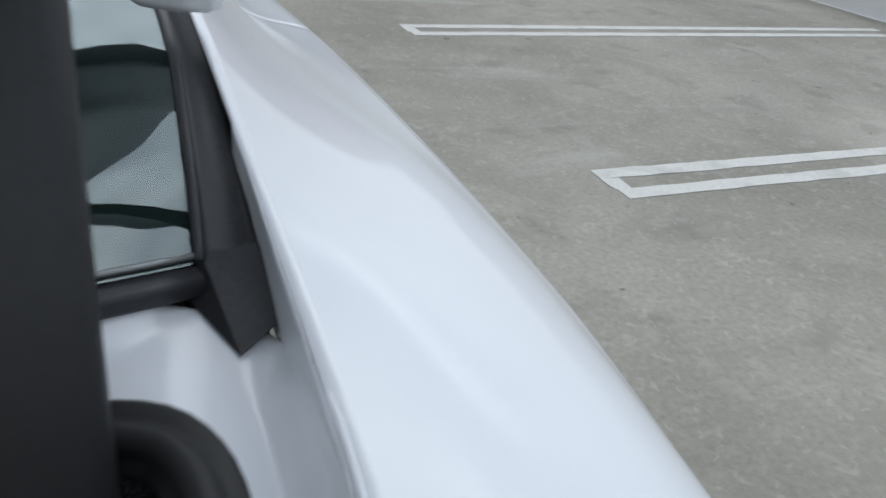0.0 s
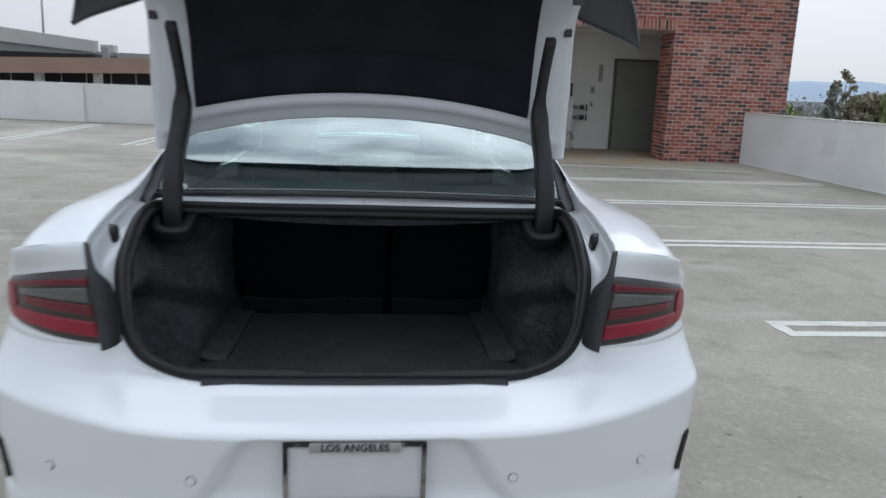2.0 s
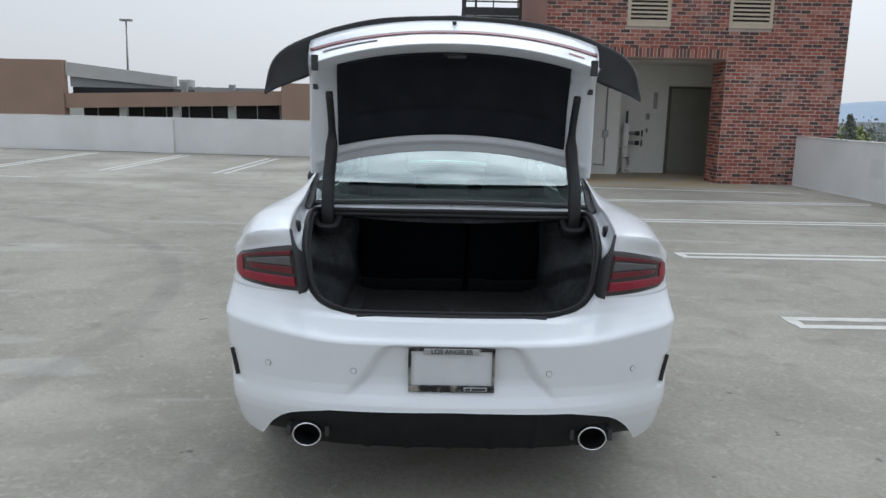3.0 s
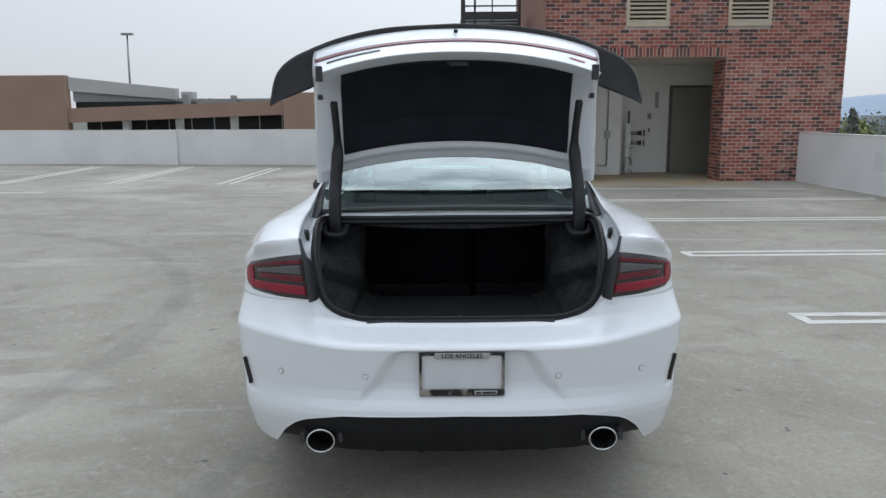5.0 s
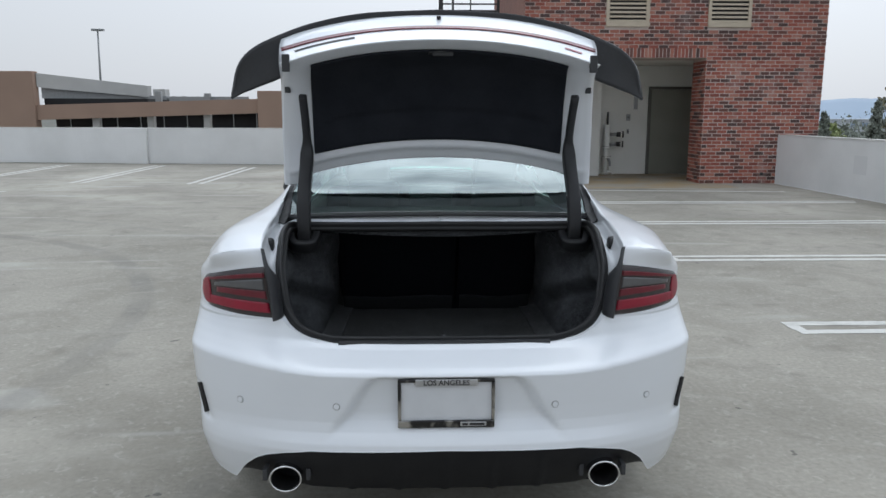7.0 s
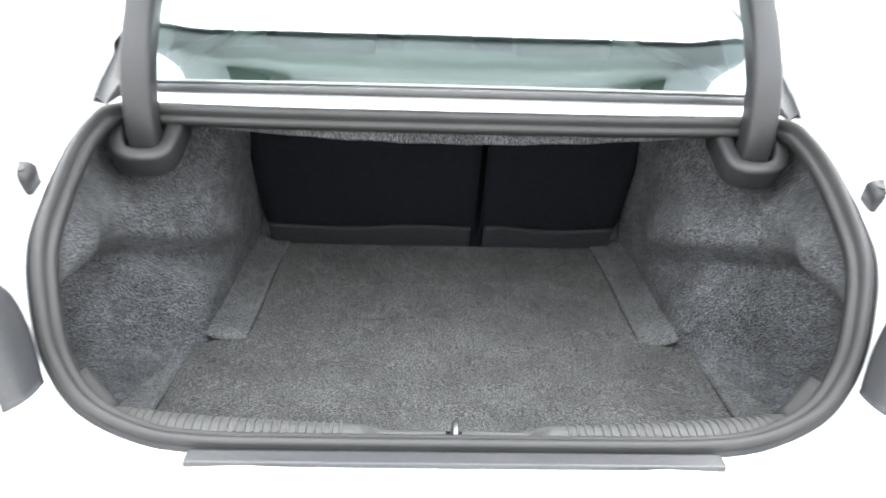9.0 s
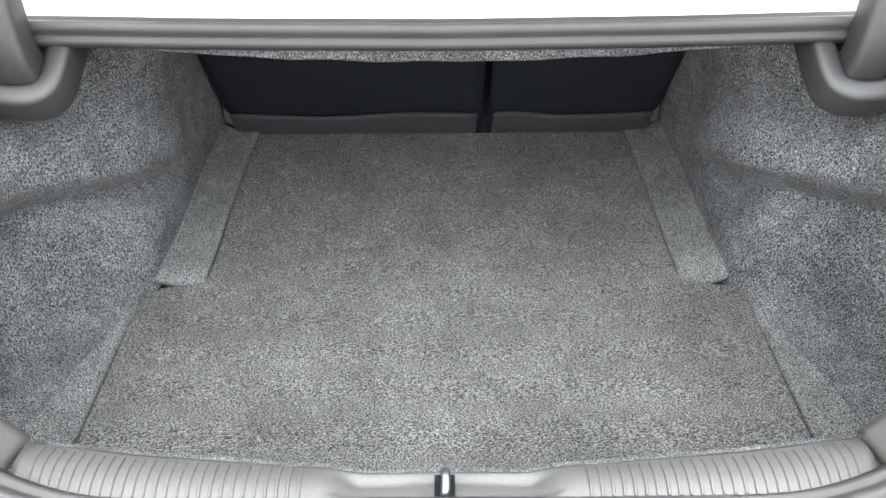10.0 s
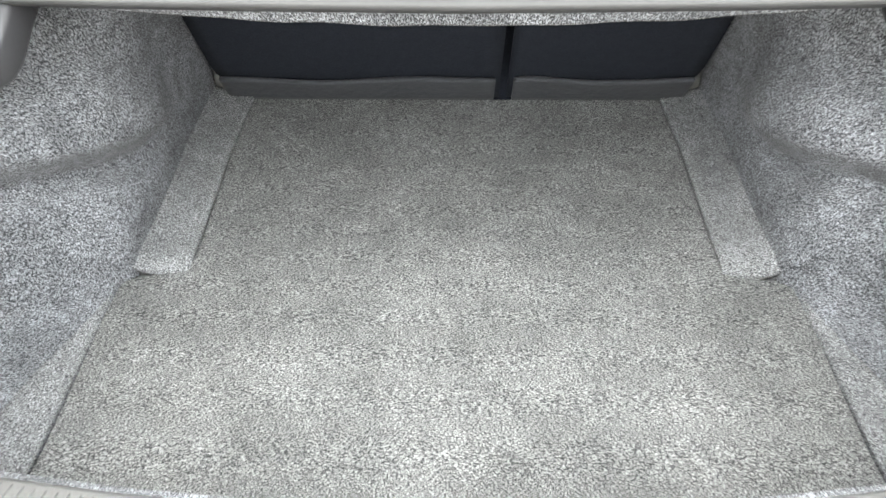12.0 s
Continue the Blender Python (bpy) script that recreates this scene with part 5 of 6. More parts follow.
# a few drops of water on the sill
for x, y, r in ((-0.056, 0.194, 0.0040), (-0.023, 0.192, 0.0018), (0.014, 0.193, 0.0042), (0.025, 0.195, 0.0020), (0.034, 0.193, 0.0044), (0.046, 0.196, 0.0032)):
    bm = bmesh.new()
    bmesh.ops.create_uvsphere(bm, u_segments=12, v_segments=8, radius=r)
    bm.transform(Matrix.Translation((x, y, SEAL[0][2] + 0.0125)) @ Matrix.Diagonal((1, 1, 0.6, 1)))
    part("water_drop", bm, GLASS, seal, "clear drop of water", smooth=True)
part("sill_strip", box((-0.363, 0.142, 0.789), (0.363, 0.168, 0.8030), 0.003), BLACK_SATIN, car, "black strip under the seal")

FLOOR_Z = 0.632
floor_bm = sheet(lambda u, v: ((2 * u - 1) * table([(0.26, 0.55), (0.40, 0.530), (0.69, 0.518), (0.705, 0.46), (0.72, 0.420), (1.165, 0.395)], 0.26 + 0.897 * v), 0.26 + 0.897 * v, FLOOR_Z - 0.003 + 0.024 * v ** 1.4), 30, 60, 0.02, face=(0, 0, 1))
part("trunk_floor", floor_bm, CARPET_FLOOR, car, "grey flecked carpet floor of the trunk")
# side linings, with the wheel house standing into the trunk
LOW = [(0.24, 0.545), (0.40, 0.530), (0.62, 0.522), (0.69, 0.516), (0.72, 0.492), (0.80, 0.488), (1.0, 0.484), (1.165, 0.468)]
MID = [(0.24, 0.58), (0.36, 0.655), (0.50, 0.675), (0.60, 0.640), (0.68, 0.575), (0.76, 0.520), (0.9, 0.480), (1.0, 0.466), (1.165, 0.452)]
TOPX = [(0.24, 0.560), (0.28, 0.562), (0.34, 0.578), (0.42, 0.596), (0.52, 0.616), (0.60, 0.632), (0.68, 0.632), (0.72, 0.60), (0.78, 0.530), (0.9, 0.458), (1.0, 0.436), (1.165, 0.415)]
TOPZ = [(0.24, 0.885), (0.26, 0.955), (0.32, 1.025), (0.40, 1.05), (0.52, 1.073), (0.60, 1.085), (0.68, 1.09), (0.75, 1.085), (1.165, 1.08)]


def lining(side):
    def f(u, v):
        y = 0.235 + (1.165 - 0.235) * u
        zt = table(TOPZ, y)
        z = FLOOR_Z + (zt - FLOOR_Z) * v
        lo, mi, hi = table(LOW, y), table(MID, y), table(TOPX, y)
        # sloping skirt beside the floor, then the wall
        skirt = ease(0.72, 0.64, y)
        low = (0.62 * skirt) * ease(0, 0.15, v) + (1 - 0.62 * skirt) * ease(0, 0.5, v)
        x = lo + (mi - lo) * low if v < 0.5 else mi + (hi - mi) * ease(0.5, 1, v)
        # the upper felt rolls over the wheel house and is undercut along a crease that falls forwards
        d = z - table([(0.24, 0.945), (0.5, 0.925), (0.62, 0.89), (0.85, 0.79), (1.165, 0.73)], y)
        x -= 0.052 * ease(-0.022, 0.030, d) * ease(0.20, 0.05, d) * ease(0.30, 0.46, y) * ease(1.0, 0.80, y) * ease(1.0, 0.78, v)
        x += 0.014 * math.exp(-((d + 0.03) / 0.02) ** 2) * ease(0.26, 0.40, y) * ease(1.0, 0.80, y)
        x -= 0.006 * math.sin(9 * y + 6 * v) * ease(0, 0.2, v) * ease(1, 0.8, v)
        y2 = y + 0.012 * math.sin(7 * v + 5 * y) * ease(0.24, 0.4, y) * ease(1.1, 0.9, y)
        return (side * x, y2, z)
    return sheet(f, 90, 80, 0.004)


for s in (-1, 1):
    part("trunk_lining", lining(s), CARPET, car, "grey flecked felt over the wheel house", smooth=True)
    # pressed ledge along the foot of the wheel house; its paler felt paints light
    def ledge(u, v):
        y = 0.698 + 0.467 * u + (0.016 * (1 - v) ** 2 + 0.006 * v ** 3) * (1 - u) ** 6
        x = table([(0.70, 0.414), (0.80, 0.408), (1.0, 0.404), (1.165, 0.393)], y) + 0.086 * v
        return (s * x, y, FLOOR_Z + 0.008 + 0.014 * u + 0.010 * ease(0.0, 0.06, u) + 0.022 * v ** 2.5)
    # overlay on the foot of the lining, its lit look painted in paler felt
    def skirt(u, v):
        y = 0.30 + 0.385 * u
        k = (0.11 * (1 - u) ** 0.8 + 0.004) * v
        lo, mi = table(LOW, y), table(MID, y)
        z = FLOOR_Z + (table(TOPZ, y) - FLOOR_Z) * k
        low = 0.62 * ease(0, 0.15, k) + 0.38 * ease(0, 0.5, k)
        return (s * (lo + (mi - lo) * low - 0.003), y, z + 0.005)
    part("lining_skirt", sheet(skirt, 40, 12, 0.006, face=(0, 0, 1)), CARPET_LIT, car, "pressed felt skirt beside the trunk floor, painted paler as if lit", smooth=True)
    part("lining_ledge", sheet(ledge, 50, 10, 0.012, face=(0, 0, 1)), CARPET_LIT, car, "pressed felt ledge, painted paler for the light it catches", smooth=True)
part("trunk_rear_lining", sheet(lambda u, v: ((2 * u - 1) * 0.56, 0.245 + 0.02 * v - 0.00, FLOOR_Z - 0.01 + 0.12 * v), 10, 4, 0.01), CARPET, car)

# sill cover with ribs, latch pocket, striker
PLATE_IN = [(0, 0.262), (0.09, 0.262), (0.2, 0.270), (0.35, 0.283), (0.50, 0.302)]


def sill_point(u, v):
    x = (2 * u - 1) * (0.505 - 0.016 * (1 - v))
    a = abs(x)
    y = 0.196 + (table(PLATE_IN, a) - 0.196) * v + 0.04 * (1 - v) * ease(0.40, 0.52, a)
    z = 0.798 - 0.030 * v + 0.012 * math.sin(math.pi * v)
    pocket = ease(0.138, 0.098, a)
    z -= pocket * (0.026 * ease(0.18, 0.34, v)) * (1 - 0.25 * ease(0.10, 0.0, a)) * (1 - 0.75 * ease(0.72, 1.0, v))
    return (x, y, z)


sill = part("sill_cover", sheet(sill_point, 120, 16, 0.006, face=(0, 0, 1)), SILL_PLASTIC, car, "light grey ribbed plastic sill cover", smooth=True)
part("carpet_edge", sweep([Vector(sill_point(i / 60, 1.0)) + Vector((0, 0.004, -0.012)) for i in range(61)], ring(0.008, 8)), CARPET, car, smooth=True)
for i in range(26):
    for s in (-1, 1):
        x = 0.165 + i * 0.0125
        u = 0.5 + s * x / (2 * 0.50)
        part("rib", sweep([Vector(sill_point(u, 0.16 + 0.7 * k / 4)) + Vector((0, 0, 0.0005)) for k in range(5)], ring(0.0022, 6), caps=False), SILL_PLASTIC, sill)
for s in (-1, 1):
    part("end_cap", sheet(lambda u, v: (s * (0.508 + 0.045 * u), 0.235 + 0.075 * v + 0.01 * u, 0.790 + 0.06 * u - 0.02 * v), 6, 6, -0.005, face=(0, 0, 1)), SILL_PLASTIC, sill, smooth=True)
striker = part("striker", sweep(spline([(-0.002, 0.214, 0.760), (0.0, 0.218, 0.784), (0.001, 0.228, 0.792), (0.001, 0.246, 0.790), (0.001, 0.255, 0.758)], 16), ring(0.0055, 10), up=(1, 0, 0)), STEEL, car, "steel latch striker", smooth=True)
# no slot is cut: a sheet in the near-black seat colour paints its shade
part("striker_slot", sheet(lambda u, v: Vector(sill_point(0.5 + (u - 0.5) * 0.024, 0.30 + 0.60 * v)) + Vector((0, 0, 0.002)), 6, 8, 0.001, face=(0, 0, 1)), SEAT_CLOTH, striker, "dark sheet painted as the shaded slot round the striker")

# seat backs seen through the opening
def seat_back(x0, x1):
    def f(u, v):
        a, b = (x0 + 0.06 * ease(0.22, 0.0, v), x1) if x0 < 0 else (x0, x1 - 0.06 * ease(0.22, 0.0, v))
        x = a + (b - a) * u
        y = 1.168 - 0.215 * v - 0.008 * math.sin(math.pi * u) * v
        return (x, y, 0.648 + 0.427 * v)
    return sheet(f, 16, 16, 0.012, face=(0, -1, 0))


for x0, x1 in ((-0.448, 0.083), (0.098, 0.448)):
    sb = part("seat_back", seat_back(x0, x1), SEAT_CLOTH, car, "dark cloth seat back closing the trunk", smooth=True)
    part("flap", sheet(lambda u, v: (x0 + 0.01 + (x1 - x0 - 0.02) * u, 1.158 - 0.044 * v + 0.0020 * math.sin(13 * u + x0) * v, 0.651 + 0.070 * v + 0.0040 * math.sin(7 * u + 9 * x0) * v), 40, 8, 0.008, face=(0, -1, 0)), FLAP_CLOTH_LIT, sb, "folded cloth flap at the foot", smooth=True)
# solid slab whose dark colour stands for the shade in the gap
part("seat_gap", box((0.05, 1.165, 0.64), (0.13, 1.189, 1.10)), SEAT_CLOTH, car, "dark filler painted as the shaded gap between the seat backs")
part("bulkhead", box((-0.60, 1.19, 0.60), (0.60, 1.22, 1.10)), CABIN, car)
part("parcel_shelf", sheet(lambda u, v: ((2 * u - 1) * (0.615 - 0.03 * v), 0.715 + 0.54 * v, 1.118 + 0.012 * v), 10, 10, -0.02), CABIN, car, "black parcel shelf under the rear glass")
# added out of sight to stop light leaking in above the lining
part("trunk_ceiling", box((-0.64, 0.73, 1.087), (0.64, 1.19, 1.095), 0.001), SEAT_CLOTH, car, "unseen dark panel added under the parcel shelf to block light")
part("shelf_speaker", box((-0.36, 0.80, 1.131), (0.36, 0.90, 1.148), 0.006), BLACK_SATIN, car)
part("shelf_lip", sheet(lambda u, v: ((2 * u - 1) * 0.50, 0.676 - 0.010 * v + 0.016 * (2 * u - 1) ** 2 + 0.0012 * math.sin(40 * u) * (1 - v), 1.079 + 0.038 * v + 0.024 * (1 - v) * (2 * u - 1) ** 2 + 0.0007 * math.sin(57 * u) * (1 - v)), 60, 10, 0.022, face=(0, -1, 0)), CARPET, car, "felt-covered lip above the trunk", smooth=True)


# hinge arms and their cups
ARM = [(0.540, 0.664, 1.060), (0.540, 0.650, 1.085), (0.540, 0.645, 1.13), (0.541, 0.664, 1.21), (0.542, 0.718, 1.285), (0.543, 0.775, 1.345), (0.543, 0.808, 1.40), (0.541, 0.808, 1.46), (0.537, 0.750, 1.545), (0.535, 0.680, 1.635)]
for s in (-1, 1):
    pts = [(s * x, y, z) for x, y, z in spline(ARM, 40)]
    prof = rounded(0.052, 0.046, 0.009, 3)
    part("hinge_arm", sweep(pts, prof, up=(0, -1, 0.3), scales=[1 - 0.42 * ease(0.66, 0.82, i / (len(pts) - 1)) for i in range(len(pts))]), ARM_PLASTIC, car, "dark grey covered hinge arm", smooth=True)
    cup = [(0.494, 0.712, 1.096), (0.496, 0.680, 1.081), (0.499, 0.655, 1.066), (0.506, 0.637, 1.055), (0.522, 0.628, 1.050), (0.542, 0.626, 1.049), (0.563, 0.628, 1.050), (0.579, 0.634, 1.055), (0.589, 0.650, 1.070), (0.594, 0.676, 1.094)]
    c = part("hinge_cup", sweep([(s * x, y, z) for x, y, z in spline(cup, 40)], rounded(0.030, 0.052, 0.008, 3), up=(0, -0.5, 0.9)), ARM_PLASTIC, car, "dark grey plastic cup round the hinge arm", smooth=True)
    # dark slab paints the shade down inside the cup
    part("cup_well", box((s * 0.541 - 0.045, 0.634, 1.046), (s * 0.541 + 0.045, 0.70, 1.056), 0.003), INK_AND_HOLES, c)
    # rubber stop in the gutter
    st = part("rubber_stop", sweep([(s * 0.631, 0.408, 1.082), (s * 0.630, 0.402, 1.107), (s * 0.629, 0.398, 1.115)], rounded(0.028, 0.038, 0.005, 2), up=(0, 1, 0.1), scales=[1.05, 1.0, 0.72]), ARM_PLASTIC, car, "grey rubber lid stop", smooth=True)
    # thin dark disc in place of a shaded hole
    part("stop_hole", sweep([(s * 0.629, 0.396, 1.1155), (s * 0.629, 0.3955, 1.1165)], ring(0.006, 10), up=(0, 1, 0.1)), INK_AND_HOLES, st)

# ---- tail lamps ----
def lamp_point(u, v, off=0.0):
    """u from the inner edge out, v upwards."""
    zi0, zi1 = 0.880, 1.058
    k = u ** 1.6
    zo0, zo1 = 0.900, 1.000
    r = ease(0.82, 1.0, u) ** 2 * 0.022
    z0 = zi0 + (zo0 - zi0) * u + r
    z1 = zi1 + (zo1 - zi1) * k - r
    z = z0 + (z1 - z0) * v
    xi = 0.576 + 0.026 * v
    x = xi + (0.870 - 0.010 * abs(v - 0.5) - xi) * u
    e = 0.0015
    gx = (rear(x + e, z) - rear(x - e, z)) / (2 * e)
    n = Vector((gx, -1, 0)).normalized()
    edge = min(1.0, min(u, 1 - u) * 14, min(v, 1 - v) * 9)
    p = Vector((x, rear(x, z), z)) + n * (0.002 + 0.007 * ease(0, 1, edge) + off)
    return p


def lamp_patch(s, u0, u1, v0, v1, off, nu=24, nv=6, thick=0.004):
    def f(a, b):
        p = lamp_point(u0(b) + (u1(b) - u0(b)) * a, v0(a) + (v1(a) - v0(a)) * b, off)
        return (s * p.x, p.y, p.z)
    return sheet(f, nu, nv, thick)


def const(c):
    return lambda t: c


for s in (-1, 1):
    lamp = part("tail_lamp", sheet(lambda u, v: (lambda p: (s * p.x, p.y, p.z))(lamp_point(u, v)), 44, 24, 0.01), LAMP_SMOKE, car, "smoked tail lamp with a red light band", smooth=True)
    part("upper_band", lamp_patch(s, const(0.045), const(0.86), lambda a: 0.80 + 0.025 * a, lambda a: 0.895 - 0.005 * a, 0.003), LAMP_RED_DIM, lamp, "dim smoked-red upper band", True)
    part("outer_band", lamp_patch(s, lambda b: 0.80 + 0.03 * abs(b - 0.5), lambda b: 0.938 - 0.06 * abs(2 * b - 1) ** 3, const(0.13), const(0.895), 0.0032, 10, 20), LAMP_RED, lamp, "red outer light band", True)
    part("lower_band", lamp_patch(s, const(0.05), const(0.88), lambda a: 0.10 + 0.035 * a, lambda a: 0.30 + 0.075 * a, 0.003), LAMP_RED, lamp, "red lower light band", True)
    part("middle_band", lamp_patch(s, const(0.06), const(0.70), lambda a: 0.375 + 0.105 * a, lambda a: 0.52 + 0.085 * a, 0.003), LAMP_RED_DIM, lamp, "smoked-red middle band", True)
    part("reflector", lamp_patch(s, const(0.07), const(0.735), lambda a: 0.555 + 0.095 * a, lambda a: 0.765 - 0.025 * a ** 2, 0.0025), LAMP_GREY, lamp, "grey clear reflector", True)
    # black bracket between lamp and opening
    A = [(0.622, 0.192, 1.122), (0.604, 0.155, 1.060), (0.588, 0.147, 0.97), (0.577, 0.141, 0.879)]
    Bk = [(0.613, 0.205, 1.116), (0.594, 0.182, 1.062), (0.571, 0.205, 1.02), (0.562, 0.215, 0.96), (0.553, 0.205, 0.882)]
    part("lamp_bracket", sheet(lambda u, v: (lambda p: (s * (p.x - 0.006 * math.sin(math.pi * v)), p.y - 0.006 * math.sin(math.pi * v), p.z))(along(A, u).lerp(along(Bk, u), v)), 24, 8, 0.005), BLACK_SATIN, car, "black bracket beside the lamp", smooth=True)
    # air slot, crease and sensors on the bumper
    slot = [(s * (0.842 + 0.25 * (z - 0.59)), rear(0.842 + 0.25 * (z - 0.59), z) + 0.001, z) for z in (0.640, 0.615, 0.59, 0.565, 0.538)]
    # solid bar; the shade of the opening is its black colour
    part("air_slot", sweep(slot, rounded(0.026, 0.020, 0.005, 2), up=(0.9 * s, -1, 0)), SOOT_AND_SLOT, bumper, "vertical bar painted black as the shaded air slot")
    for x, z in ((0.359, 0.627), (0.687, 0.627)):
        y = rear(x, z)
        gx = (rear(x + 0.002, z) - rear(x - 0.002, z)) / 0.004
        n = Vector((s * gx, -1, 0)).normalized()
        o = Vector((s * x, y, z))
        sen = part("parking_sensor", sweep([o - n * 0.004, o + n * 0.0035], ring(0.0095, 18)), PAINT, bumper, "round white parking sensor", smooth=False)
        part("sensor_ring", sweep([o + n * 0.0005 + Vector((0.0105 * math.cos(a) * -n.y, 0.0105 * math.cos(a) * n.x, 0.0105 * math.sin(a))) for a in [2 * math.pi * i / 20 for i in range(20)]], ring(0.0020, 5), closed=True, up=(0, 1, 0.01)), METAL_GREY, sen)

# ---- diffuser and exhaust ----
def diffuser_point(u, v):
    x = (2 * u - 1) * 0.757
    a = abs(x)
    z1 = skirt_edge(a, 0.0) + 0.010
    z0 = 0.296 + 0.024 * ease(0.45, 0.60, a) - 0.016 * ease(0.64, 0.75, a)
    z = z1 + (min(z0, z1 - 0.005) - z1) * v
    y = rear(a, max(z1 - 0.01, 0.3)) + 0.014 + 0.11 * v ** 1.5
    # fins
    fin = max(0, math.cos(a * 2 * math.pi / 0.16)) ** 8 * ease(0.42, 0.36, a)
    return (x, y - 0.012 * fin * v, z)


dif = part("diffuser", sheet(diffuser_point, 140, 20, 0.006), DIFFUSER_BLACK, car, "black lower diffuser", smooth=True)
part("diffuser_lip", sweep([Vector(diffuser_point(i / 80, 0.0)) + Vector((0, -0.002, -0.006)) for i in range(3, 78)], ring(0.007, 8)), BLACK_GLOSS, dif, smooth=True)
for s in (-1, 1):
    o = Vector((s * 0.535, 0.020, 0.371))
    tip = part("exhaust_tip", sweep([o + Vector((0, y, 0)) for y in (0.0, 0.008, 0.25)], ring(0.052, 30, 0.86), caps=False), CHROME, car, "round chrome exhaust tip", smooth=True)
    rim_pts = [o + Vector((0.0515 * math.cos(a), -0.001, 0.0445 * math.sin(a))) for a in [2 * math.pi * i / 36 for i in range(36)]]
    part("rolled_rim", sweep(rim_pts, ring(0.0034, 8), closed=True, up=(0, 1, 0)), CHROME, tip, smooth=True)
    part("inner_pipe", sweep([o + Vector((0, y, 0)) for y in (0.004, 0.24)], ring(0.048, 28, 0.86), caps=False), SOOT_AND_SLOT, tip, smooth=True)
    part("pipe_end", sweep([o + Vector((0, 0.20, 0)), o + Vector((0, 0.22, 0))], ring(0.054, 20, 0.86)), SOOT_AND_SLOT, tip)
    for k in (-1, 1):
        part("hanger", box((s * 0.535 + k * 0.072 - 0.008, 0.04, 0.354), (s * 0.535 + k * 0.072 + 0.008, 0.09, 0.394), 0.003), BLACK_TEXTURED, tip)
part("rear_panel", box((-0.60, 0.17, 0.27), (0.60, 0.20, 0.44), 0.02), DIFFUSER_BLACK, car, "dark underside behind the diffuser")

# ---- plate ----
PY = 0.004
plate = part("licence_plate", box((-0.150, PY + 0.004, 0.562), (0.150, PY + 0.009, 0.710), 0.002), PLATE, car, "blank white plate in a dark chrome frame")
FR0, FR1, FZ0, FZ1 = -0.159, 0.159, 0.553, 0.720
for nm, lo, hi in (("frame_top", (FR0, PY - 0.006, 0.709), (FR1, PY + 0.003, FZ1)), ("frame_bottom", (FR0, PY - 0.006, FZ0), (FR1, PY + 0.003, 0.578)),
                   ("frame_side", (FR0, PY - 0.006, 0.5785), (FR0 + 0.011, PY + 0.003, 0.7085)), ("frame_side", (FR1 - 0.011, PY - 0.006, 0.5785), (FR1, PY + 0.003, 0.7085))):
    part(nm, box(lo, hi, 0.003), DARK_CHROME, plate, "dark chrome plate frame")
part("frame_tab", box((-0.102, PY - 0.0075, 0.6965), (0.102, PY + 0.002, 0.7205), 0.004), CHROME_SATIN, plate, "brushed chrome tab with dark lettering")
writing("frame_lettering", "LOS ANGELES", 0.0245, pose(0.0, PY - 0.0084, 0.7085, 90, 0, 0), INK_AND_HOLES, plate, bold=0.0005)
part("frame_badge", box((0.045, PY - 0.0072, 0.558), (0.132, PY - 0.001, 0.574), 0.0025), CHROME_SATIN, plate, "brushed chrome strip")
for x0, x1 in ((0.052, 0.070), (0.076, 0.125)):
    part("lettering_bar", box((x0, PY - 0.0082, 0.562), (x1, PY - 0.0070, 0.570)), INK_AND_HOLES, plate)
for x in (-0.10, 0.10):
    part("screw", sweep([(x, PY + 0.004, 0.703), (x, PY + 0.001, 0.703)], ring(0.005, 10)), CHROME, plate)

# ---- trunk lid, raised ----
HY, HZ, OPEN = 0.905, 1.385, radians(78)
CA, SA = math.cos(OPEN), math.sin(OPEN)


def lid(x, r, h):
    """A point of the lid: r behind the hinge line and h above it when shut, turned up by the opening angle."""
    return Vector((x, HY - r * CA + h * SA, HZ + r * SA + h * CA))


HALF = 0.660


def lid_rear(x, base):
    return base - 0.085 * (abs(x) / HALF) ** 2.2


def lid_front(x):
    return -0.004 - 0.055 * (min(abs(x), 0.62) / 0.5) ** 2.1 - 0.030 * ease(0.53, 0.63, abs(x))


def crown(x):
    return 0.020 * (1 - (x / HALF) ** 2)


# outer section of the lid, from the hinge edge over the deck and down the rear face: share of length, height
OUT_SEC = [(0.0, 0.020), (0.25, 0.045), (0.55, 0.055), (0.85, 0.055), (1.0, 0.060), (1.02, 0.035), (0.985, -0.03), (0.955, -0.11), (0.934, -0.20), (0.918, -0.262)]
IN_SEC = [(0.0, 0.0), (0.06, -0.010), (0.10, -0.022), (0.16, -0.016), (0.35, -0.020), (0.55, -0.040), (0.70, -0.085), (0.79, -0.145), (0.843, -0.20), (0.918, -0.262)]


def lid_sec(sec, u, v, half=HALF, lift=0.0):
    x = (2 * u - 1) * half
    f0, f1 = lid_front(x), lid_rear(x, 0.565)
    q = along([(a, b, 0) for a, b in sec], v)
    # at the flanks the pressing narrows
    edge = ease(0.0, 0.05, min(u, 1 - u))
    h = q.y * (1 - 0.45 * (1 - edge) * ease(0.86, 0.60, q.x)) + crown(x) + lift
    return lid(x * (0.985 - 0.025 * ease(0.1, 0.75, q.x) - 0.060 * ease(0.02, 0.24, -q.y)), f0 + (f1 - f0) * q.x, h)


lid_skin = part("trunk_lid", sheet(lambda u, v: lid_sec(OUT_SEC, u, v), 60, 60, 0.002), PAINT, car, "white trunk lid standing open", smooth=True)
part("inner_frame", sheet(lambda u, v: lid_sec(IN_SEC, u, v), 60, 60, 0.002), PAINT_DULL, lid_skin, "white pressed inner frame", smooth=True)
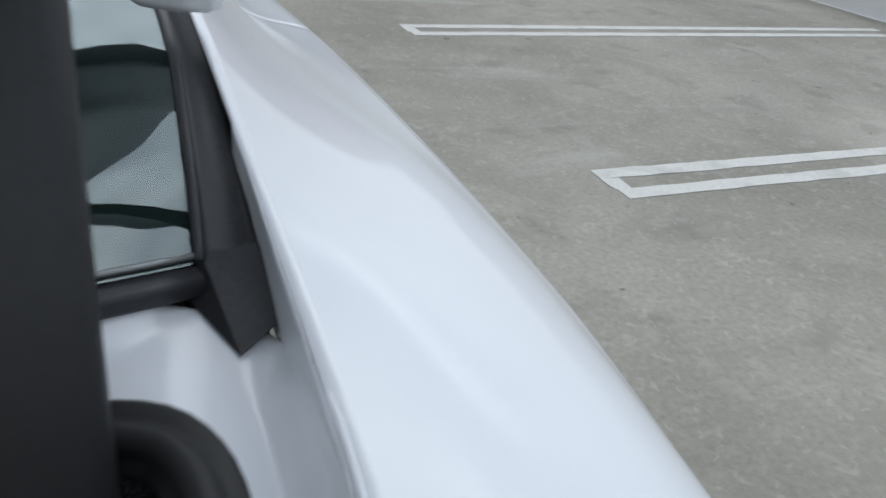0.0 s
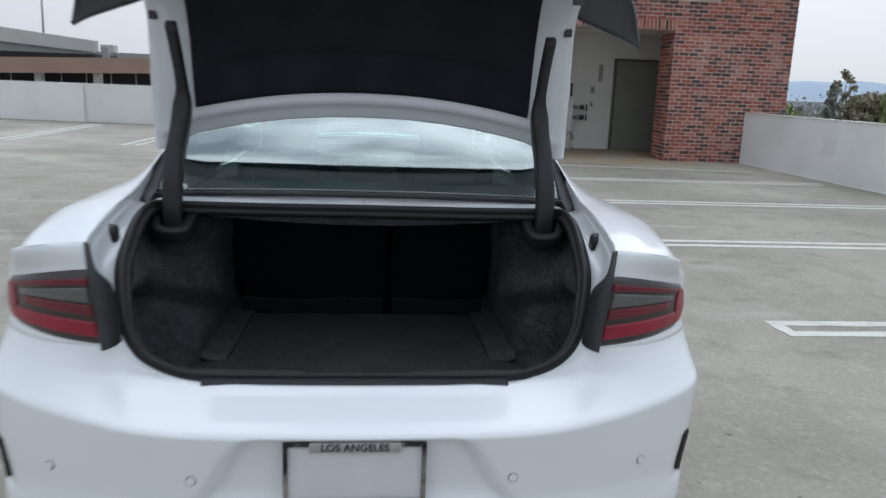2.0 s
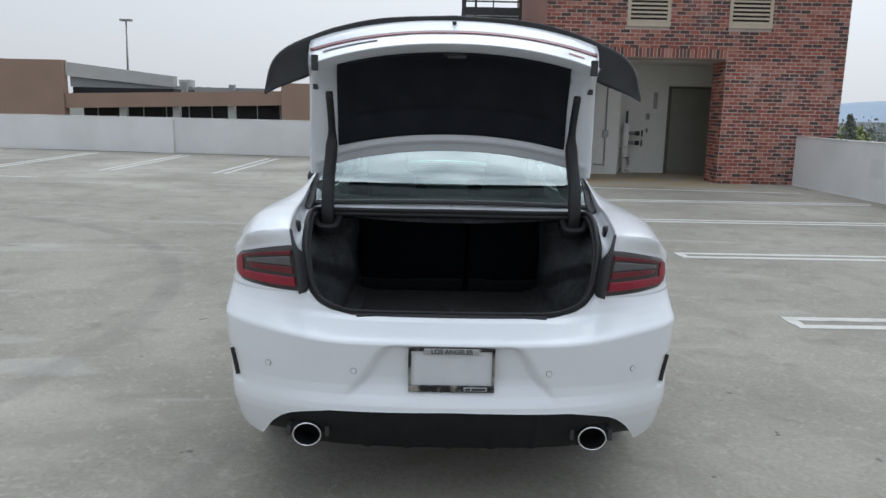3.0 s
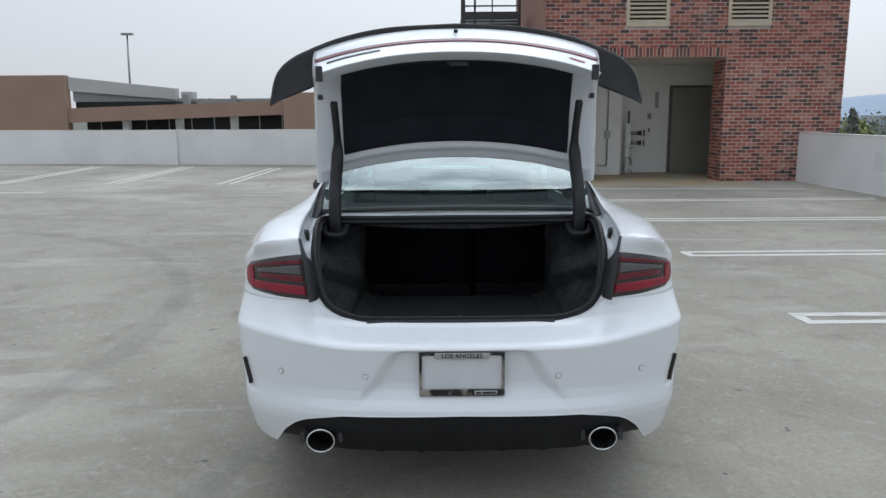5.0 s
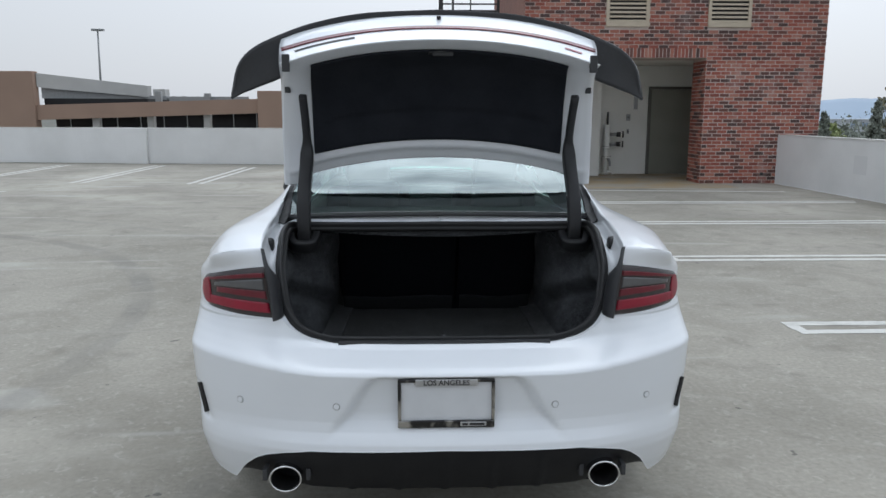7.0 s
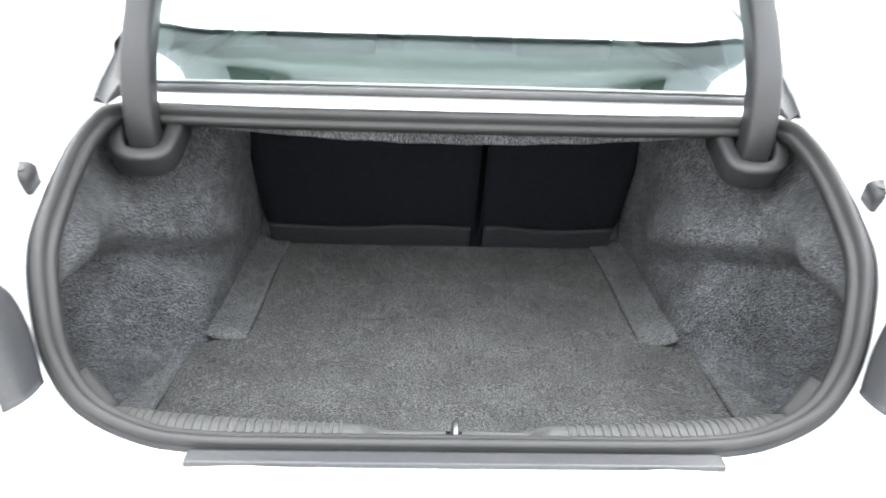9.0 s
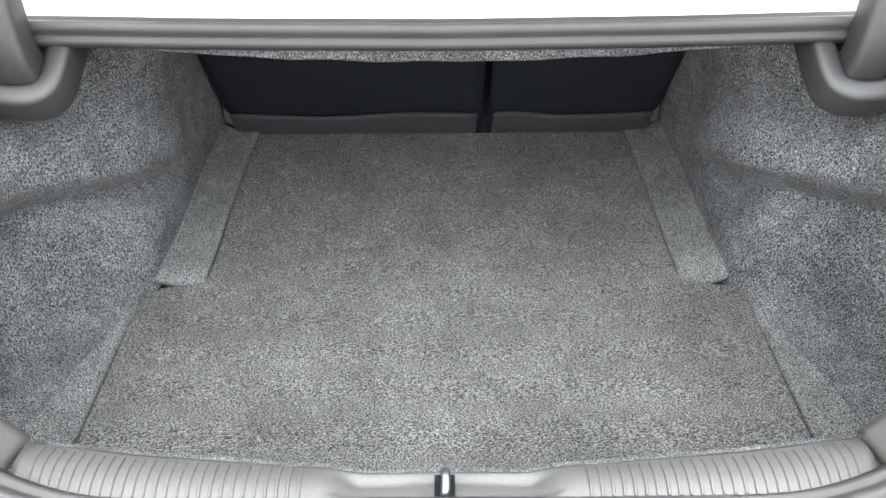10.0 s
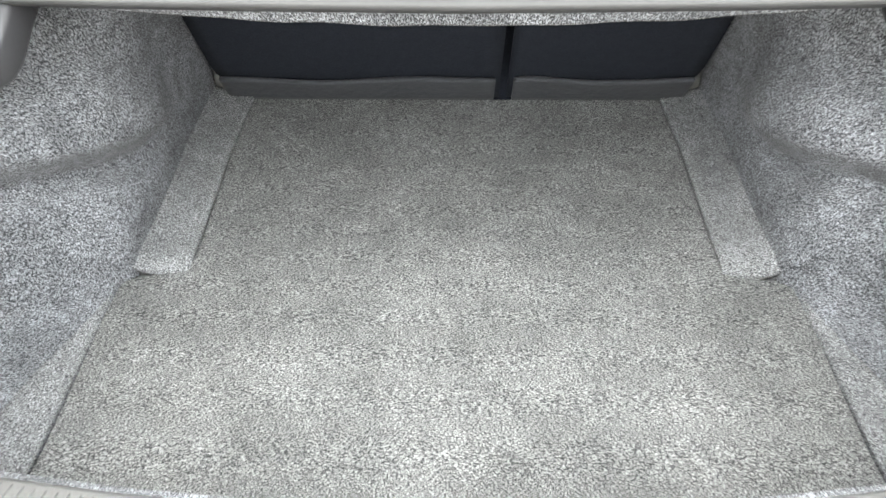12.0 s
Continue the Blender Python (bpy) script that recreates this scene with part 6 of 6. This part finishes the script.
for s in (-1, 1):
    def flank(u, v):
        a, b = lid_sec(IN_SEC, 0.5 + s * 0.5, u), lid_sec(OUT_SEC, 0.5 + s * 0.5, u)
        p = a.lerp(b, v)
        p.x += s * 0.010 * math.sin(math.pi * v)
        return p
    part("flank", sheet(flank, 50, 8, 0.002), PAINT, lid_skin, smooth=True)
    # rubber grommets on the face of the flank
    for z, k, w in ((1.775, 0.032, 0.014), (1.672, 0.020, 0.011)):
        p = min((lid_sec(IN_SEC, 0.5 + s * 0.486, v / 100) for v in range(40, 100)), key=lambda q: abs(q.z - z))
        bm = box((-w, -0.010, -k), (w, 0.012, k), 0.004)
        bm.transform(Matrix.Translation(p))
        part("grommet", bm, BLACK_SATIN, lid_skin, "black rubber grommet")


def liner_point(u, v):
    lo, hi = 0.325, 0.885
    half = 0.528 + 0.018 * v
    p = lid_sec(IN_SEC, 0.5 + (2 * u - 1) * 0.5 * half / HALF, lo + (hi - lo) * v, HALF)
    e = ease(0, 0.03, min(u, 1 - u, v, 1 - v))
    bulge = 0.010 * math.exp(-((v - 0.22) / 0.03) ** 2) * ease(0.04, 0.12, min(u, 1 - u))
    off = 0.004 + 0.008 * e - bulge
    return p + Vector((0, -off, -off * 0.35))


liner = part("lid_liner", sheet(liner_point, 60, 60, -0.004), LINER, lid_skin, "black felt liner inside the lid", smooth=True)
hl = liner_point(0.52, 0.93)
part("pull_handle", sheet(lambda u, v: liner_point(0.455 + 0.09 * u, 0.86 + 0.10 * v) + Vector((0, -0.006 - 0.012 * math.sin(math.pi * u) * math.sin(math.pi * v), 0)), 12, 8, 0.004), BLACK_SATIN, liner, "black pull handle", smooth=True)
part("latch", box(hl + Vector((-0.05, -0.012, -0.015)), hl + Vector((0.03, 0.004, 0.015)), 0.004), BLACK_SATIN, liner)
part("release_tag", box(hl + Vector((0.075, -0.012, 0.004)), hl + Vector((0.095, -0.006, 0.010)), 0.002), PLATE, liner, "small pale release tag")
# light bar across the rear face and the groove under it
part("light_bar", sheet(lambda u, v: lid_sec(OUT_SEC, 0.004 + 0.992 * u, 0.735 + 0.045 * v, HALF, 0.0) + Vector((0, -0.0015, 0.004)), 50, 4, 0.003), LAMP_RED_DIM, lid_skin, "thin smoked-red light bar", smooth=True)
part("badge_bar", sheet(lambda u, v: lid_sec(OUT_SEC, 0.04 + 0.19 * u, 0.83 + 0.02 * v) + Vector((0, -0.001, 0.003)), 10, 2, 0.002), INK_AND_HOLES, lid_skin, "small dark badge bar")
part("badge_bar", sheet(lambda u, v: lid_sec(OUT_SEC, 0.90 + 0.055 * u, 0.85 + 0.025 * v) + Vector((0, -0.001, 0.003)), 8, 2, 0.002), LAMP_RED, lid_skin, "small red and silver badge bar")
p = lid_sec(OUT_SEC, 0.5, 0.62)
part("camera_lens", sweep([p, p + Vector((0, -0.004, 0.012))], ring(0.009, 12)), INK_AND_HOLES, lid_skin)

# spoiler that runs over the lid and out past it
TRAIL = [(0.0, 0.598, 0.092), (0.30, 0.583, 0.085), (0.50, 0.548, 0.062), (0.64, 0.503, 0.028), (0.745, 0.455, -0.012), (0.805, 0.390, -0.042), (0.836, 0.275, -0.066)]
LEAD = [(0.0, 0.515, 0.072), (0.30, 0.500, 0.062), (0.50, 0.440, 0.040), (0.62, 0.345, 0.004), (0.72, 0.305, -0.028), (0.79, 0.280, -0.050), (0.832, 0.258, -0.068)]


def spoiler_point(u, v):
    s = -1 if u < 0.5 else 1
    k = abs(2 * u - 1)
    a, b = along(LEAD, k), along(TRAIL, k)
    q = a.lerp(b, v)
    return lid(s * q.x, q.y, q.z + 0.006 * math.sin(math.pi * v))


part("spoiler", sheet(spoiler_point, 90, 12, 0.016), BLACK_SATIN, lid_skin, "satin black spoiler", smooth=True)

# ---- cabin seen through the glass ----
for s in (-1, 1):
    hr = part("rear_headrest", box((s * 0.30 - 0.125, 1.28, 1.10), (s * 0.30 + 0.125, 1.38, 1.25), 0.045, 4), CABIN, car, smooth=True)
    fs = part("front_seat", box((s * 0.38 - 0.25, 2.15, 0.55), (s * 0.38 + 0.25, 2.33, 1.14), 0.06, 3), CABIN, car, smooth=True)
    part("front_headrest", box((s * 0.38 - 0.13, 2.17, 1.15), (s * 0.38 + 0.13, 2.28, 1.33), 0.04, 3), CABIN, fs, smooth=True)
for s in (-1, 1):
    part("pillar_trim", sheet(lambda u, v: (lambda p: (s * (p.x - 0.028), p.y, p.z - 0.022))(upper((7.2 + 3.0 * u) / NS, 0.02 + 0.93 * v)), 40, 10, 0.006), CABIN, car, "dark trim inside the roof pillar", smooth=True)
part("rear_bench", box((-0.60, 1.23, 0.45), (0.60, 1.42, 1.12), 0.05, 3), CABIN, car, smooth=True)
part("dashboard", box((-0.68, 3.1, 0.6), (0.68, 3.6, 1.02), 0.06, 3), CABIN, car, smooth=True)
part("cabin_floor", box((-0.74, 1.4, 0.31), (0.74, 3.6, 0.42)), CABIN, car)
part("headlining", between(9.05 / NS, 10.95 / NS, 12, 0.04, -0.02, 12), CABIN, car, smooth=True)
for s in (-1, 1):
    part("door_trim", box((s * 0.76 - 0.04, 1.45, 0.42), (s * 0.76 + 0.04, 3.6, 0.99), 0.02), CABIN, car)
    m = part("door_mirror", sheet(lambda u, v: (s * (0.985 + 0.085 * math.cos(2 * math.pi * u) * math.sin(math.pi * v)), 3.25 + 0.06 * math.cos(math.pi * v), 1.04 + 0.065 * math.sin(2 * math.pi * u) * math.sin(math.pi * v)), 20, 10), BLACK_SATIN, car, smooth=True)
    part("mirror_arm", box((s * 0.94 - 0.05, 3.23, 0.985), (s * 0.94 + 0.05, 3.29, 1.02), 0.008), BLACK_SATIN, m)

# ---- wheels ----
def wheel(x, y):
    s = 1 if x > 0 else -1
    sec = [(-0.12, 0.23), (-0.125, 0.30), (-0.105, 0.345), (-0.06, 0.355), (0.06, 0.355), (0.105, 0.345), (0.125, 0.30), (0.12, 0.23), (0.08, 0.225), (-0.08, 0.225)]
    n = 40

    def lathe(sec):
        bm = bmesh.new()
        rings = [[bm.verts.new((x + a, y + r * math.cos(2 * math.pi * i / n), 0.355 + r * math.sin(2 * math.pi * i / n))) for a, r in sec] for i in range(n)]
        for i in range(n):
            for j in range(len(sec)):
                k = (j + 1) % len(sec)
                bm.faces.new((rings[i][j], rings[i][k], rings[(i + 1) % n][k], rings[(i + 1) % n][j]))
        return bm
    w = part("wheel", lathe(sec), TYRE, car, "black low-profile tyre", smooth=True)
    part("rim", lathe([(s * 0.10, 0.228), (s * 0.112, 0.222), (s * 0.10, 0.20), (s * 0.02, 0.195), (s * 0.02, 0.228)]), RIM, w, "black alloy rim", smooth=True)
    for i in range(5):
        bm = box((s * 0.09 - 0.012, -0.022, 0.03), (s * 0.09 + 0.012, 0.022, 0.215), 0.005)
        bm.transform(Matrix.Translation((x, y, 0.355)) @ Matrix.Rotation(2 * math.pi * i / 5, 4, "X"))
        part("spoke", bm, RIM, w)
    part("hub", sweep([(x + s * 0.07, y, 0.355), (x + s * 0.105, y, 0.355)], ring(0.055, 16)), RIM, w, smooth=True)


for x in (-0.80, 0.80):
    for y in (1.09, 4.12):
        wheel(x, y)

# ---- bricks of the tower ----
def put_bricks():
    wall = [o for o in tower.children if o.name.startswith("wall")][0]
    near = sorted(BRICK_SPOTS, key=lambda b: (b[0] - 7.2) ** 2 + 1.5 * (b[1] - 1.6) ** 2)
    own, rest = near[:280], near[280:]
    rndb = random.Random(5)
    for me in (full, half, soldier):
        me.materials.append(BRICK)
    inv = tower.matrix_world.inverted()
    for x, z, k in own:
        o = new("brick", full)
        o.parent = wall
        o.matrix_parent_inverse = wall.matrix_world.inverted()
        o.location = (x, Y0 - 0.006 + rndb.uniform(-0.003, 0.003), z + rndb.uniform(-0.002, 0.002))
        o.scale = (k * rndb.uniform(0.97, 1.0), 1, 1)
    count = int((OX1 - OX0) / (BH + JO))
    for i in range(count):
        o = new("brick", soldier)
        o.parent = wall
        o.matrix_parent_inverse = wall.matrix_world.inverted()
        o.location = (OX0 + (i + 0.5) * (OX1 - OX0) / count, Y0 - 0.008 + rndb.uniform(-0.003, 0.003), OZ + 0.108)
    verts, faces = [], []

    def add(x0, x1, y0, y1, z0, z1):
        k = len(verts)
        for a in (x0, x1):
            for b in (y0, y1):
                for c in (z0, z1):
                    verts.append((a, b, c))
        for f in ((0, 1, 3, 2), (4, 6, 7, 5), (0, 4, 5, 1), (2, 3, 7, 6), (0, 2, 6, 4), (1, 5, 7, 3)):
            faces.append(tuple(k + i for i in f))
    for x, z, k in rest:
        w = BL * k * rndb.uniform(0.97, 1.0)
        d = Y0 - 0.006 + rndb.uniform(-0.003, 0.003)
        dz = rndb.uniform(-0.002, 0.002)
        add(x - w / 2, x + w / 2, d, d + BD, z - BH / 2 + dz, z + BH / 2 + dz)
    # jamb faces of the opening
    for c in range(int(OZ / CO)):
        z = c * CO + CO / 2
        y = Y0 + 0.02 - (c % 2) * 0.1
        while y < 15.5:
            a, b = max(y, Y0 - 0.002), min(y + BL, 15.495)
            if b - a > 0.04:
                o = rndb.uniform(-0.003, 0.003)
                add(OX1 - 0.006 + o, OX1 + 0.012, a, b, z - BH / 2, z + BH / 2)
                add(OX0 - 0.012, OX0 + 0.006 + o, a, b, z - BH / 2, z + BH / 2)
            y += PI
    me = bpy.data.meshes.new("brickwork")
    me.from_pydata([tuple(v) for v in verts], [], faces)
    me.materials.append(BRICK_REST)
    ob = new("brickwork", me)
    attach(ob, wall)
    tagged(ob, "red and dark brown bricks of the upper courses", kind="stuff")


put_bricks()
